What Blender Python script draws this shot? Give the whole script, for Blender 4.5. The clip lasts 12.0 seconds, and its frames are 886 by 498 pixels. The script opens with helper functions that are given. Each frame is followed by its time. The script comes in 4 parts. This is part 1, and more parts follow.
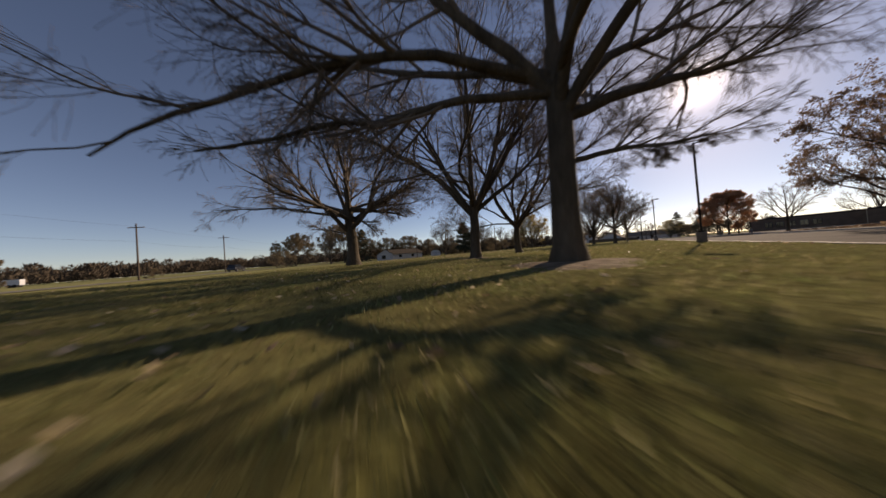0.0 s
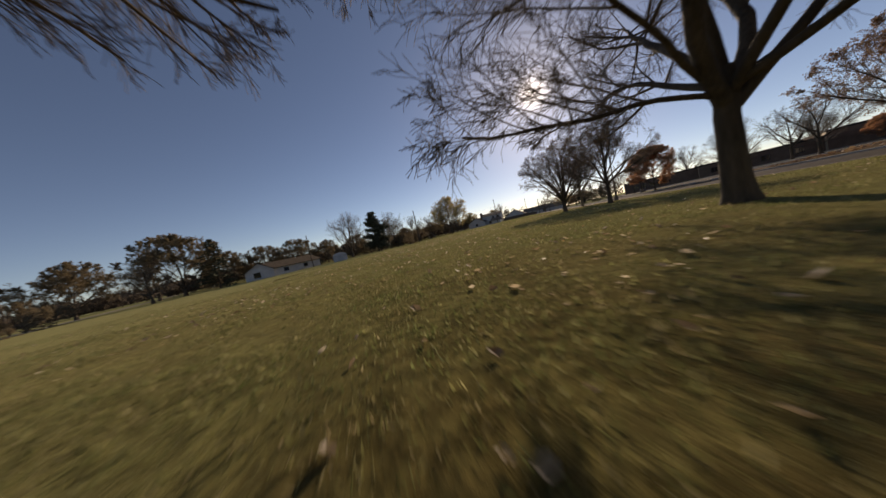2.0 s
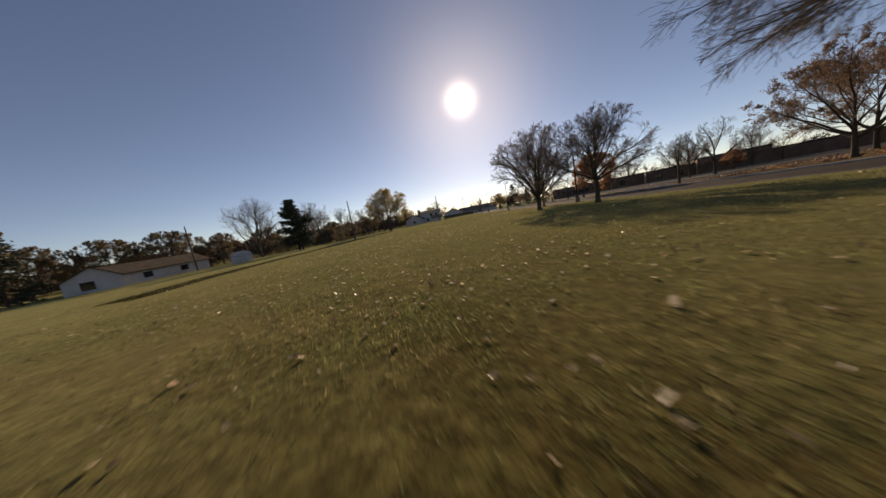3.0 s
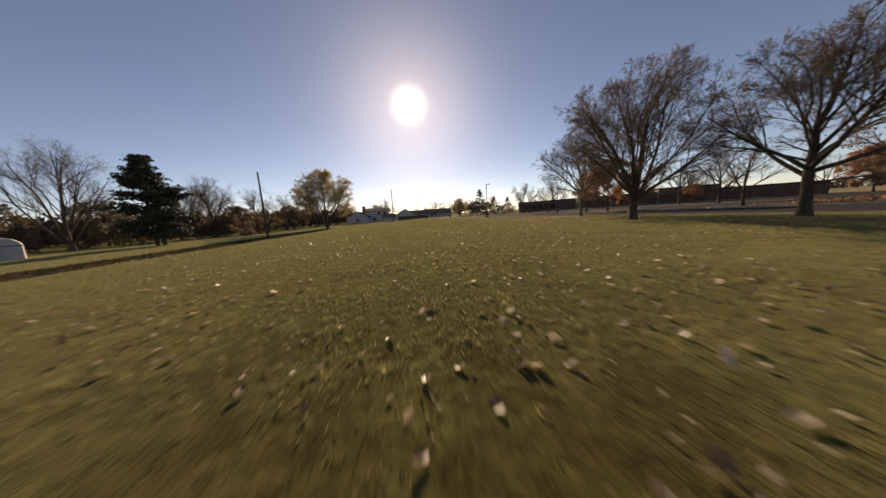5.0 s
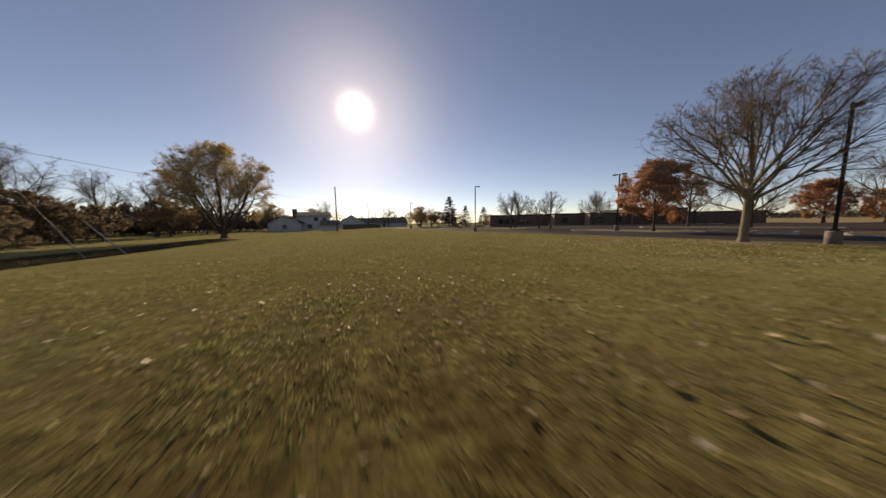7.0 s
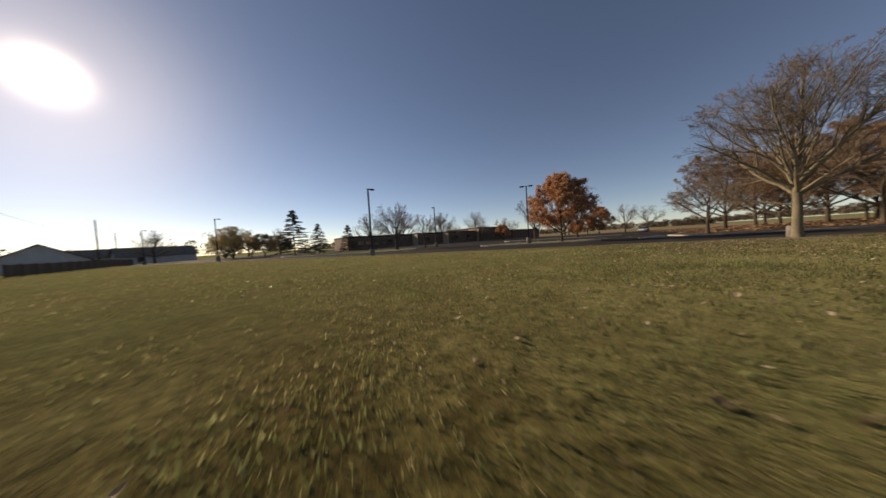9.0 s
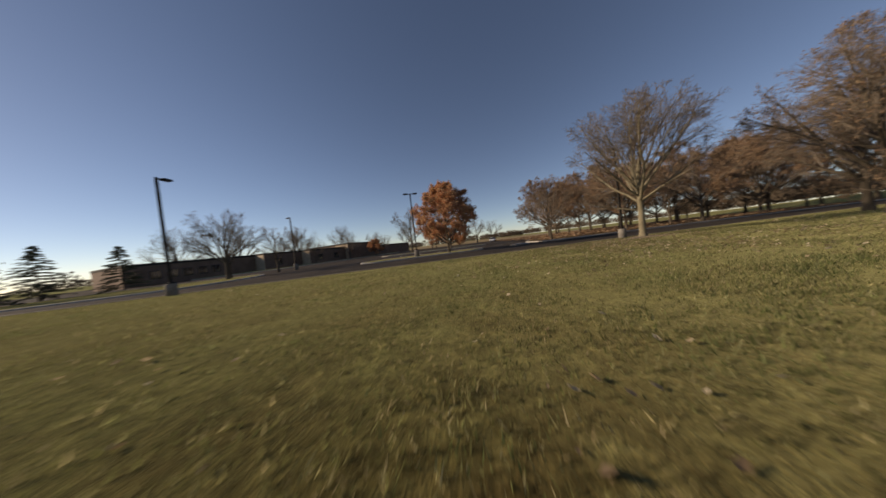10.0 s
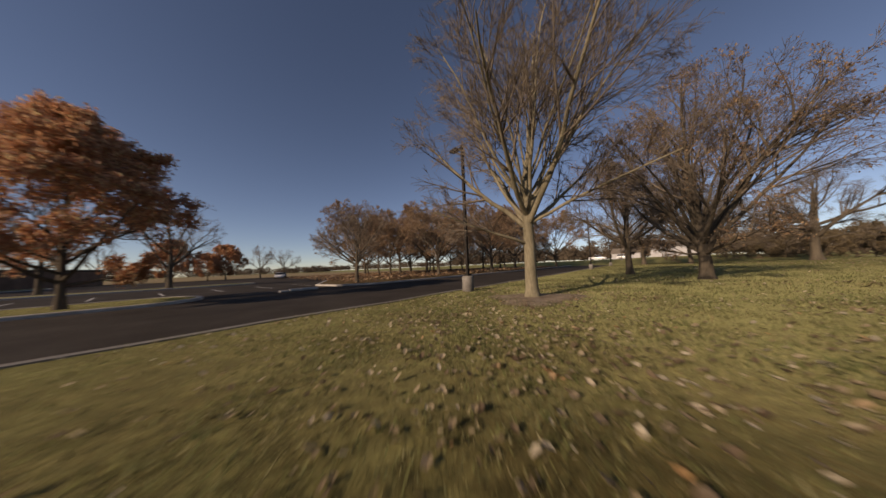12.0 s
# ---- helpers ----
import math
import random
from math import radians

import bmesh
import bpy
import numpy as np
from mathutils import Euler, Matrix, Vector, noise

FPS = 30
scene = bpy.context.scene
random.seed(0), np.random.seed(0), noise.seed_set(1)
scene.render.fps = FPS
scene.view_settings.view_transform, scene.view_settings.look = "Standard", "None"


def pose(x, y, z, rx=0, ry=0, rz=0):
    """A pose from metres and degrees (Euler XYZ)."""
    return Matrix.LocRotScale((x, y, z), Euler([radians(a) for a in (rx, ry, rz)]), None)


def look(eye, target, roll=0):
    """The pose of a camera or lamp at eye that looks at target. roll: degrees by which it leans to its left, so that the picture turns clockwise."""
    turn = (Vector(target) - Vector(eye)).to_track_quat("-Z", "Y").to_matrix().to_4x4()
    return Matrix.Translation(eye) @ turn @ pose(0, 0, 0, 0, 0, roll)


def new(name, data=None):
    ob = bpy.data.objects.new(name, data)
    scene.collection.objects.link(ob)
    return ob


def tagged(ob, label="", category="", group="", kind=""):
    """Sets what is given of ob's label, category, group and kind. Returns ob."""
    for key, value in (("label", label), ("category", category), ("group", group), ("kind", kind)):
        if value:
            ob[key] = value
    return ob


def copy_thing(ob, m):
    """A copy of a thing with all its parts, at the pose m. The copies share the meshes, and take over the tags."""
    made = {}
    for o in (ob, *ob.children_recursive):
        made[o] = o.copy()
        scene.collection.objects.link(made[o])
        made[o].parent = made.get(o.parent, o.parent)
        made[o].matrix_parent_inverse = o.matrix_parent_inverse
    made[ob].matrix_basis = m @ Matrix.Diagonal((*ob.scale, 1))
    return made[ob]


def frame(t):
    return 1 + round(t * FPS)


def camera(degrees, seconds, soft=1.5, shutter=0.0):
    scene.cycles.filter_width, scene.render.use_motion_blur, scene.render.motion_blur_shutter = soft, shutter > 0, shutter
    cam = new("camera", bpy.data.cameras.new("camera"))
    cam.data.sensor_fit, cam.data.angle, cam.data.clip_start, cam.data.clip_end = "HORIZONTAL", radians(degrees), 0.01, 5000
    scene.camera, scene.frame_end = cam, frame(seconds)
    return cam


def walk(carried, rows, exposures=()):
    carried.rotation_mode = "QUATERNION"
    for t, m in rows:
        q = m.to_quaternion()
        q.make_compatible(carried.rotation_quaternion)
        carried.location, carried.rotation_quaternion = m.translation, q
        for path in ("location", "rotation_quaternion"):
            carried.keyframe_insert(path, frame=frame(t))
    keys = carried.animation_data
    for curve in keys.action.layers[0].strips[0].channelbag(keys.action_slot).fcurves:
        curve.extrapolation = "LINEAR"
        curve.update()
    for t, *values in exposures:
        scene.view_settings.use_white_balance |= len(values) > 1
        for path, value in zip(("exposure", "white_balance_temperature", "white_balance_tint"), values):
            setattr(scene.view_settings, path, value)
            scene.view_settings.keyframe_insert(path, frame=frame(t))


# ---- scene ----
SUN_EL = 22.3
cam = camera(121.4, 12.0, soft=1.5, shutter=0.27)
PATH = [
    (0, (57.06, 89.439, 0.458), (55.5954, 90.8012, 0.4923), -4.31),
    (0.5, (52.471, 91.559, 0.607), (51.0868, 93.0024, 0.6251), -7.86),
    (1, (47.874, 94.131, 0.764), (46.6195, 95.6885, 0.7494), -10.16),
    (1.5, (43.93, 97.508, 1.267), (42.8689, 99.2014, 1.1817), -13.14),
    (2, (41.565, 100.637, 0.839), (40.7137, 102.4426, 0.714), -12.67),
    (2.5, (38.022, 103.509, 1.172), (37.4562, 105.4184, 0.9842), -11.74),
    (3, (35.397, 106.858, 1.42), (35.075, 108.8153, 1.1626), -10.40),
    (3.2, (34.407, 108.401, 1.501), (34.1496, 110.3686, 1.2507), -9.22),
    (4.8, (28.125, 121.683, 1.386), (28.2797, 123.6587, 1.1129), -4.21),
    (5, (28.028, 123.381, 1.288), (28.2094, 125.3533, 1.009), -3.84),
    (5.5, (27.165, 127.8, 1.266), (27.4485, 129.7628, 1.0068), -2.66),
    (6, (26.668, 132.427, 1.226), (27.0627, 134.3734, 0.9882), -1.18),
    (6.5, (26.243, 137.012, 1.364), (26.7283, 138.9392, 1.1406), -0.85),
    (6.7, (26.148, 138.731, 1.393), (26.6715, 140.6494, 1.1757), -0.88),
    (8.3, (23.907, 153.339, 1.27), (25.1941, 154.8631, 1.1243), -2.09),
    (8.5, (24.249, 154.559, 1.25), (25.6421, 155.9885, 1.1243), -2.48),
    (9, (25.183, 157.614, 1.065), (26.8476, 158.7195, 0.994), -3.64),
    (9.5, (27.219, 159.58, 1.065), (29.0986, 160.2622, 1.0092), -5.63),
    (10, (29.297, 161.43, 1.082), (31.2932, 161.5427, 1.0398), -6.72),
    (10.5, (32.287, 161.484, 1.039), (34.2463, 161.0815, 1.0379), -6.34),
    (11, (35.203, 160.269, 1.07), (37.0786, 159.5752, 1.1118), -3.34),
    (11.5, (38.348, 158.594, 1.023), (40.1022, 157.6398, 1.1308), -1.65),
    (12, (41.543, 156.587, 1.086), (43.0925, 155.3312, 1.2279), -2.26),
]
walk(cam, [(t, look(eye, target, roll)) for t, eye, target, roll in PATH], [(0.0, 0.18, 8200, 23), (1.0, 0.14, 8400, 23), (2.0, 0.08, 8150, 20), (3.0, 0.2, 8500, 21), (5.0, 0.38, 9000, 23), (6.6, 0.38, 9000, 22), (9.0, 0.3, 8400, 18), (11.0, 0.17, 7950, 20), (12.0, 0.1, 8100, 23)])

# ---- daylight ----
world = bpy.data.worlds.new("clear_sky")
world.use_nodes = True
scene.world = world
wn = world.node_tree
wn.nodes.clear()
sky = wn.nodes.new("ShaderNodeTexSky")
sky.sky_type = "NISHITA"
sky.sun_disc = False
sky.sun_elevation = radians(SUN_EL)
sky.sun_rotation = 0.0
sky.altitude = 200
sky.air_density = 0.68
sky.dust_density = 0.13
sky.ozone_density = 2.7
bg = wn.nodes.new("ShaderNodeBackground")
bg.inputs["Strength"].default_value = 0.09
wo = wn.nodes.new("ShaderNodeOutputWorld")
wn.links.new(sky.outputs[0], bg.inputs[0])

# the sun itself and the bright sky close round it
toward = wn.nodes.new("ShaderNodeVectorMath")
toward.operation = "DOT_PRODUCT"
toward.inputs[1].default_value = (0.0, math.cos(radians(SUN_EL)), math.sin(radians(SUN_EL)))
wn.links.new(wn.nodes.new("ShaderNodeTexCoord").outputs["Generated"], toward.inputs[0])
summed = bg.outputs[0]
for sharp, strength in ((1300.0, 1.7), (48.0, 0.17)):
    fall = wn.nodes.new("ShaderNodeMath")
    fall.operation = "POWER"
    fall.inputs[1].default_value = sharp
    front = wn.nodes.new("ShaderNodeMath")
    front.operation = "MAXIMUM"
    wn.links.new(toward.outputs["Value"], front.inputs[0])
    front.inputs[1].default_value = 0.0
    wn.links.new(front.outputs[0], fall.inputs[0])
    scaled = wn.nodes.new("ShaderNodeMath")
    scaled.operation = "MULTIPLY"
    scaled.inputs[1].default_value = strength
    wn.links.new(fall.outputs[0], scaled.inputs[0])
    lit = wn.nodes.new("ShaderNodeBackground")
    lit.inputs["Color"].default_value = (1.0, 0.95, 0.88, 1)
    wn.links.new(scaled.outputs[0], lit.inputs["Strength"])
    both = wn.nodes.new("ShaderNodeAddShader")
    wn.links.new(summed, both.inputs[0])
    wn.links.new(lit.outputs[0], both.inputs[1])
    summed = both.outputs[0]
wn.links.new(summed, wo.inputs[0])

sun_data = bpy.data.lights.new("sun", "SUN")
sun_data.energy = 3.6
sun_data.angle = radians(0.53)
sun_data.color = (1.0, 0.905, 0.75)
sun = new("sun", sun_data)
sun.matrix_world = look((0, 100 * math.cos(radians(SUN_EL)), 100 * math.sin(radians(SUN_EL))), (0, 0, 0))


# ---- materials ----
def nodes_of(name):
    m = bpy.data.materials.new(name)
    m.use_nodes = True
    nt = m.node_tree
    return m, nt, nt.nodes["Principled BSDF"]


def ramp_of(nt, fac, stops):
    r = nt.nodes.new("ShaderNodeValToRGB")
    els = r.color_ramp.elements
    els[0].position, els[0].color = stops[0][0], (*stops[0][1], 1)
    els[1].position, els[1].color = stops[-1][0], (*stops[-1][1], 1)
    for p, c in stops[1:-1]:
        e = els.new(p)
        e.color = (*c, 1)
    nt.links.new(fac, r.inputs[0])
    return r.outputs[0]


def noise_of(nt, scale, detail=4.0, rough=0.55, stretch=None, vec=None):
    n = nt.nodes.new("ShaderNodeTexNoise")
    n.inputs["Scale"].default_value = scale
    n.inputs["Detail"].default_value = detail
    n.inputs["Roughness"].default_value = rough
    if vec is None:
        tc = nt.nodes.new("ShaderNodeTexCoord")
        vec = tc.outputs["Object"]
    if stretch:
        mp = nt.nodes.new("ShaderNodeMapping")
        mp.inputs["Scale"].default_value = stretch
        nt.links.new(vec, mp.inputs[0])
        vec = mp.outputs[0]
    nt.links.new(vec, n.inputs["Vector"])
    return n.outputs[0]


def mix_of(nt, a, b, fac, mode="MIX"):
    x = nt.nodes.new("ShaderNodeMix")
    x.data_type = "RGBA"
    x.blend_type = mode
    for sock, v in ((x.inputs[0], fac), (x.inputs[6], a), (x.inputs[7], b)):
        if isinstance(v, (int, float)):
            sock.default_value = v
        elif isinstance(v, tuple):
            sock.default_value = (*v, 1)
        else:
            nt.links.new(v, sock)
    return x.outputs[2]


def bump_of(nt, bsdf, height, strength, dist):
    b = nt.nodes.new("ShaderNodeBump")
    b.inputs["Strength"].default_value = strength
    b.inputs["Distance"].default_value = dist
    nt.links.new(height, b.inputs["Height"])
    nt.links.new(b.outputs[0], bsdf.inputs["Normal"])


def surface(name, dark, light, scale, rough=0.8, fine=None, bump=0.3, dist=0.01, metal=0.0, stretch=None, spec=0.4):
    """A surface with broad stains and fine grain between two colours."""
    m, nt, b = nodes_of(name)
    big = noise_of(nt, scale, 5, 0.6, stretch)
    small = noise_of(nt, fine or scale * 9, 3, 0.6, stretch)
    c = ramp_of(nt, big, [(0.3, dark), (0.7, light)])
    g = ramp_of(nt, small, [(0.3, (0.72, 0.72, 0.72)), (0.7, (1.15, 1.15, 1.15))])
    nt.links.new(mix_of(nt, c, g, 0.75, "MULTIPLY"), b.inputs["Base Color"])
    b.inputs["Roughness"].default_value = rough
    b.inputs["Metallic"].default_value = metal
    b.inputs["Specular IOR Level"].default_value = spec
    bump_of(nt, b, small, bump, dist)
    return m


def varied(name, stops, rough=0.7, island=True, spec=0.3, translucent=0.0):
    """A colour of its own for each leaf or blade."""
    m, nt, b = nodes_of(name)
    g = nt.nodes.new("ShaderNodeNewGeometry")
    nt.links.new(ramp_of(nt, g.outputs["Random Per Island"], stops), b.inputs["Base Color"])
    b.inputs["Roughness"].default_value = rough
    b.inputs["Specular IOR Level"].default_value = spec
    if translucent:
        tr = nt.nodes.new("ShaderNodeBsdfTranslucent")
        nt.links.new(ramp_of(nt, g.outputs["Random Per Island"], stops), tr.inputs[0])
        mx = nt.nodes.new("ShaderNodeMixShader")
        mx.inputs[0].default_value = translucent
        out = nt.nodes["Material Output"]
        nt.links.new(b.outputs[0], mx.inputs[1])
        nt.links.new(tr.outputs[0], mx.inputs[2])
        nt.links.new(mx.outputs[0], out.inputs[0])
    return m


def grass_material():
    m, nt, b = nodes_of("lawn_grass")
    broad = noise_of(nt, 0.12, 4, 0.6)
    mid = noise_of(nt, 1.6, 5, 0.65)
    fine = noise_of(nt, 26, 4, 0.7)
    c = ramp_of(nt, mid, [(0.3, (0.060, 0.046, 0.024)), (0.5, (0.094, 0.077, 0.037)), (0.72, (0.140, 0.120, 0.060))])
    d = ramp_of(nt, broad, [(0.35, (0.8, 0.92, 0.75)), (0.65, (1.25, 1.14, 1.12))])
    c = mix_of(nt, c, d, 0.8, "MULTIPLY")
    patch = noise_of(nt, 0.55, 5, 0.7)
    soil = ramp_of(nt, patch, [(0.42, (1.08, 1.1, 1.0)), (0.62, (0.72, 0.58, 0.55))])
    c = mix_of(nt, c, soil, 0.85, "MULTIPLY")
    tuft = noise_of(nt, 6.5, 3, 0.6)
    c = mix_of(nt, c, ramp_of(nt, tuft, [(0.34, (0.5, 0.46, 0.45)), (0.66, (1.5, 1.52, 1.4))]), 0.9, "MULTIPLY")
    f = ramp_of(nt, fine, [(0.3, (0.5, 0.55, 0.45)), (0.7, (1.45, 1.42, 1.3))])
    nt.links.new(mix_of(nt, c, f, 0.8, "MULTIPLY"), b.inputs["Base Color"])
    b.inputs["Roughness"].default_value = 1.0
    b.inputs["Specular IOR Level"].default_value = 0.0
    b.inputs["Sheen Weight"].default_value = 0.42
    b.inputs["Sheen Roughness"].default_value = 0.35
    b.inputs["Sheen Tint"].default_value = (0.68, 0.68, 0.32, 1)
    bump_of(nt, b, fine, 0.6, 0.05)
    return m


M_GRASS = grass_material()


def blade_material():
    """Mown blades: green and straw blades mixed, in tufts that differ from their neighbours."""
    stops = [(0.0, (0.122, 0.138, 0.059)), (0.5, (0.206, 0.214, 0.098)), (0.85, (0.308, 0.292, 0.166)), (1.0, (0.41, 0.355, 0.235))]
    m = varied("grass_blade", stops, 0.8, spec=0.15, translucent=0.52)
    nt = m.node_tree
    tuft = ramp_of(nt, noise_of(nt, 6.5, 4, 0.65), [(0.36, (0.56, 0.51, 0.45)), (0.52, (0.95, 0.93, 0.88)), (0.66, (1.75, 1.66, 1.55))])
    patch = ramp_of(nt, noise_of(nt, 0.7, 4, 0.65), [(0.36, (0.86, 1.02, 0.85)), (0.66, (1.22, 1.08, 1.05))])
    tone = mix_of(nt, tuft, patch, 1.0, "MULTIPLY")
    for node in list(nt.nodes):
        if node.type in ("BSDF_PRINCIPLED", "BSDF_TRANSLUCENT"):
            sock = node.inputs[0]
            nt.links.new(mix_of(nt, sock.links[0].from_socket, tone, 0.9, "MULTIPLY"), sock)
    return m


M_BLADE = blade_material()
M_LITTER = varied("dry_leaf", [(0.0, (0.15, 0.10, 0.06)), (0.35, (0.33, 0.24, 0.145)), (0.65, (0.54, 0.43, 0.28)), (0.93, (0.76, 0.66, 0.49)), (1.0, (0.50, 0.29, 0.12))], 0.4, spec=0.6, translucent=0.5)
M_BARK = surface("grey_brown_bark", (0.062, 0.050, 0.036), (0.145, 0.118, 0.085), 1.8, 0.9, 12, 1.0, 0.05, stretch=(1, 1, 0.22), spec=0.2)
M_BARKY = surface("pale_smooth_bark", (0.15, 0.128, 0.082), (0.30, 0.26, 0.175), 2.2, 0.85, 18, 0.5, 0.015, stretch=(1, 1, 0.3), spec=0.25)
M_TWIG = surface("twig_bark", (0.13, 0.104, 0.08), (0.26, 0.21, 0.16), 0.6, 0.85, 6, 0.2, 0.01, spec=0.2)
M_MAPLE = varied("orange_maple_leaf", [(0.0, (0.40, 0.185, 0.10)), (0.45, (0.58, 0.295, 0.16)), (0.8, (0.69, 0.42, 0.235)), (1.0, (0.62, 0.48, 0.25))], 0.55, translucent=0.4)
M_BROWNLEAF = varied("brown_leaf", [(0.0, (0.19, 0.11, 0.068)), (0.6, (0.34, 0.22, 0.132)), (1.0, (0.46, 0.325, 0.19))], 0.65, translucent=0.3)
M_WILLOW = varied("yellow_green_leaf", [(0.0, (0.36, 0.28, 0.09)), (0.6, (0.55, 0.43, 0.17)), (1.0, (0.66, 0.53, 0.27))], 0.6, translucent=0.5)
M_NEEDLE = varied("dark_needles", [(0.0, (0.032, 0.040, 0.022)), (0.6, (0.062, 0.070, 0.038)), (1.0, (0.11, 0.112, 0.062))], 0.6)
M_SHRUB = varied("shrub_leaf", [(0.0, (0.16, 0.125, 0.075)), (0.6, (0.28, 0.22, 0.135)), (1.0, (0.38, 0.30, 0.18))], 0.7, translucent=0.5)
M_ASPHALT = surface("worn_asphalt", (0.036, 0.030, 0.025), (0.068, 0.058, 0.049), 0.35, 0.92, 22, 0.6, 0.012, spec=0.06)
M_FARWOOD = surface("far_bare_wood", (0.075, 0.058, 0.042), (0.16, 0.126, 0.092), 0.05, 0.9, 0.8, 0.1, 0.01, spec=0.1)
M_CONC = surface("weathered_concrete", (0.34, 0.31, 0.27), (0.52, 0.49, 0.44), 1.4, 0.85, 16, 0.3, 0.006)
# lamp pedestals: the concrete again, their shaded side put into the colour
M_PEDESTAL = surface("shade_dark_concrete", (0.17, 0.155, 0.135), (0.30, 0.28, 0.25), 1.6, 0.9, 14, 0.4, 0.008, spec=0.2)
M_PAINT = surface("worn_white_line", (0.42, 0.41, 0.38), (0.62, 0.60, 0.56), 2.5, 0.7)
M_POLE = surface("dark_bronze_paint", (0.020, 0.017, 0.014), (0.042, 0.035, 0.029), 2.0, 0.75, 20, 0.1, 0.003, metal=0.0, spec=0.15)
M_WOODPOLE = surface("tarred_wood_pole", (0.07, 0.05, 0.035), (0.16, 0.12, 0.085), 1.5, 0.85, 20, 0.5, 0.01, stretch=(1, 1, 0.1))
M_BRICK = surface("brown_brick", (0.14, 0.088, 0.06), (0.22, 0.145, 0.10), 0.7, 0.85, 9, 0.4, 0.01)
M_FASCIA = surface("dark_metal_fascia", (0.03, 0.024, 0.019), (0.055, 0.045, 0.036), 1.0, 0.9, 12, 0.1, 0.004)
# tan end walls, with the sunlight that strikes them put into the colour
M_LITBRICK = surface("tan_sunlit_block", (0.46, 0.35, 0.23), (0.62, 0.49, 0.34), 0.9, 0.85, 9, 0.4, 0.01)
M_SIDING = surface("white_siding", (0.50, 0.48, 0.46), (0.62, 0.60, 0.57), 0.8, 0.7, 10, 0.15, 0.004)
M_ROOF = surface("grey_brown_shingle", (0.15, 0.122, 0.095), (0.26, 0.22, 0.175), 1.2, 0.95, 11, 0.6, 0.02, spec=0.05)
# dark brown shingle, with the ranch roof's shaded slope put into the colour
M_ROOFDARK = surface("brown_shingle_shade_dark", (0.055, 0.045, 0.035), (0.11, 0.09, 0.07), 1.2, 0.95, 11, 0.6, 0.02, spec=0.05)
M_MULCH = surface("wood_mulch", (0.19, 0.14, 0.095), (0.40, 0.32, 0.235), 3.0, 0.95, 30, 1.0, 0.05, spec=0.05)
# ditch grass, brown, with the shadow over the ditch put into the colour
M_DITCH = surface("rough_grass_shade_dark", (0.050, 0.038, 0.018), (0.105, 0.08, 0.038), 0.8, 0.95, 16, 1.0, 0.08, spec=0.03)
M_LEAFLAWN = surface("leaf_strewn_lawn", (0.085, 0.062, 0.030), (0.17, 0.115, 0.058), 0.5, 0.95, 12, 0.8, 0.04, spec=0.05)
M_ROADGREY = surface("pale_road", (0.16, 0.14, 0.12), (0.26, 0.235, 0.20), 0.3, 0.8, 14, 0.3, 0.01)
M_STRAW = surface("dry_field", (0.22, 0.165, 0.085), (0.36, 0.28, 0.16), 0.25, 0.9, 5, 0.6, 0.05, spec=0.05)
M_WIRE = surface("black_cable", (0.01, 0.01, 0.01), (0.02, 0.02, 0.02), 2.0, 0.6)
M_RUBBER = surface("tyre_rubber", (0.012, 0.012, 0.012), (0.03, 0.03, 0.03), 5, 0.9)
M_CHROME = surface("alloy", (0.4, 0.4, 0.42), (0.6, 0.6, 0.62), 4, 0.3, metal=0.9)
M_CARWHITE = surface("white_car_paint", (0.70, 0.70, 0.70), (0.80, 0.80, 0.80), 0.8, 0.25, spec=0.6, bump=0.02)
M_CARDARK = surface("dark_car_paint", (0.02, 0.022, 0.026), (0.035, 0.036, 0.04), 0.8, 0.25, spec=0.6, bump=0.02)
M_VINYL = surface("white_vinyl_fence", (0.40, 0.39, 0.39), (0.52, 0.51, 0.50), 1.1, 0.6)
M_TRIM = surface("dark_trim", (0.03, 0.03, 0.032), (0.06, 0.06, 0.062), 2.0, 0.5)


def glass_material():
    m, nt, b = nodes_of("window_glass")
    b.inputs["Base Color"].default_value = (0.015, 0.018, 0.022, 1)
    b.inputs["Roughness"].default_value = 0.05
    b.inputs["Specular IOR Level"].default_value = 0.7
    return m


M_GLASS = glass_material()


# ---- building blocks ----
def smooth(a, b, v):
    """0 at a, 1 at b, soft in between."""
    t = max(0.0, min(1.0, (v - a) / (b - a)))
    return t * t * (3 - 2 * t)


def edge_x(y):
    """East edge of the lawn, where the drive begins."""
    return 51.25 - 0.2 * (y - 148)


LOT = -0.18


def crest_x(y):
    return 14.0 + 18.0 * (1 - smooth(88, 132, y))


def gz(x, y):
    """Height of the ground."""
    e = edge_x(y)
    z = LOT * smooth(e - 6.0, e - 0.3, x)
    c = crest_x(y)
    z -= (0.25 + 0.25 * smooth(100, 130, y)) * smooth(0, 7, c - x)
    z -= 0.5 * math.exp(-(((x - c + 3.6) / 2.0) ** 2)) * smooth(118, 128, y)
    z += 1.5 * smooth(84, 58, y) * smooth(25, 45, x)
    if x < e - 2:
        z += 0.05 * noise.noise((x * 0.11, y * 0.11, 3.1)) + 0.012 * noise.noise((x * 0.9, y * 0.9, 7.7))
    return z


def finish(ob, parent=None, label=""):
    if parent is not None:
        ob.parent = parent
    if label:
        ob["label"] = label
    return ob


def mesh_of(name, verts, faces, material, flat=True):
    me = bpy.data.meshes.new(name)
    me.from_pydata(verts, [], faces)
    me.materials.append(material)
    if not flat:
        me.polygons.foreach_set("use_smooth", [True] * len(me.polygons))
    me.update()
    return me


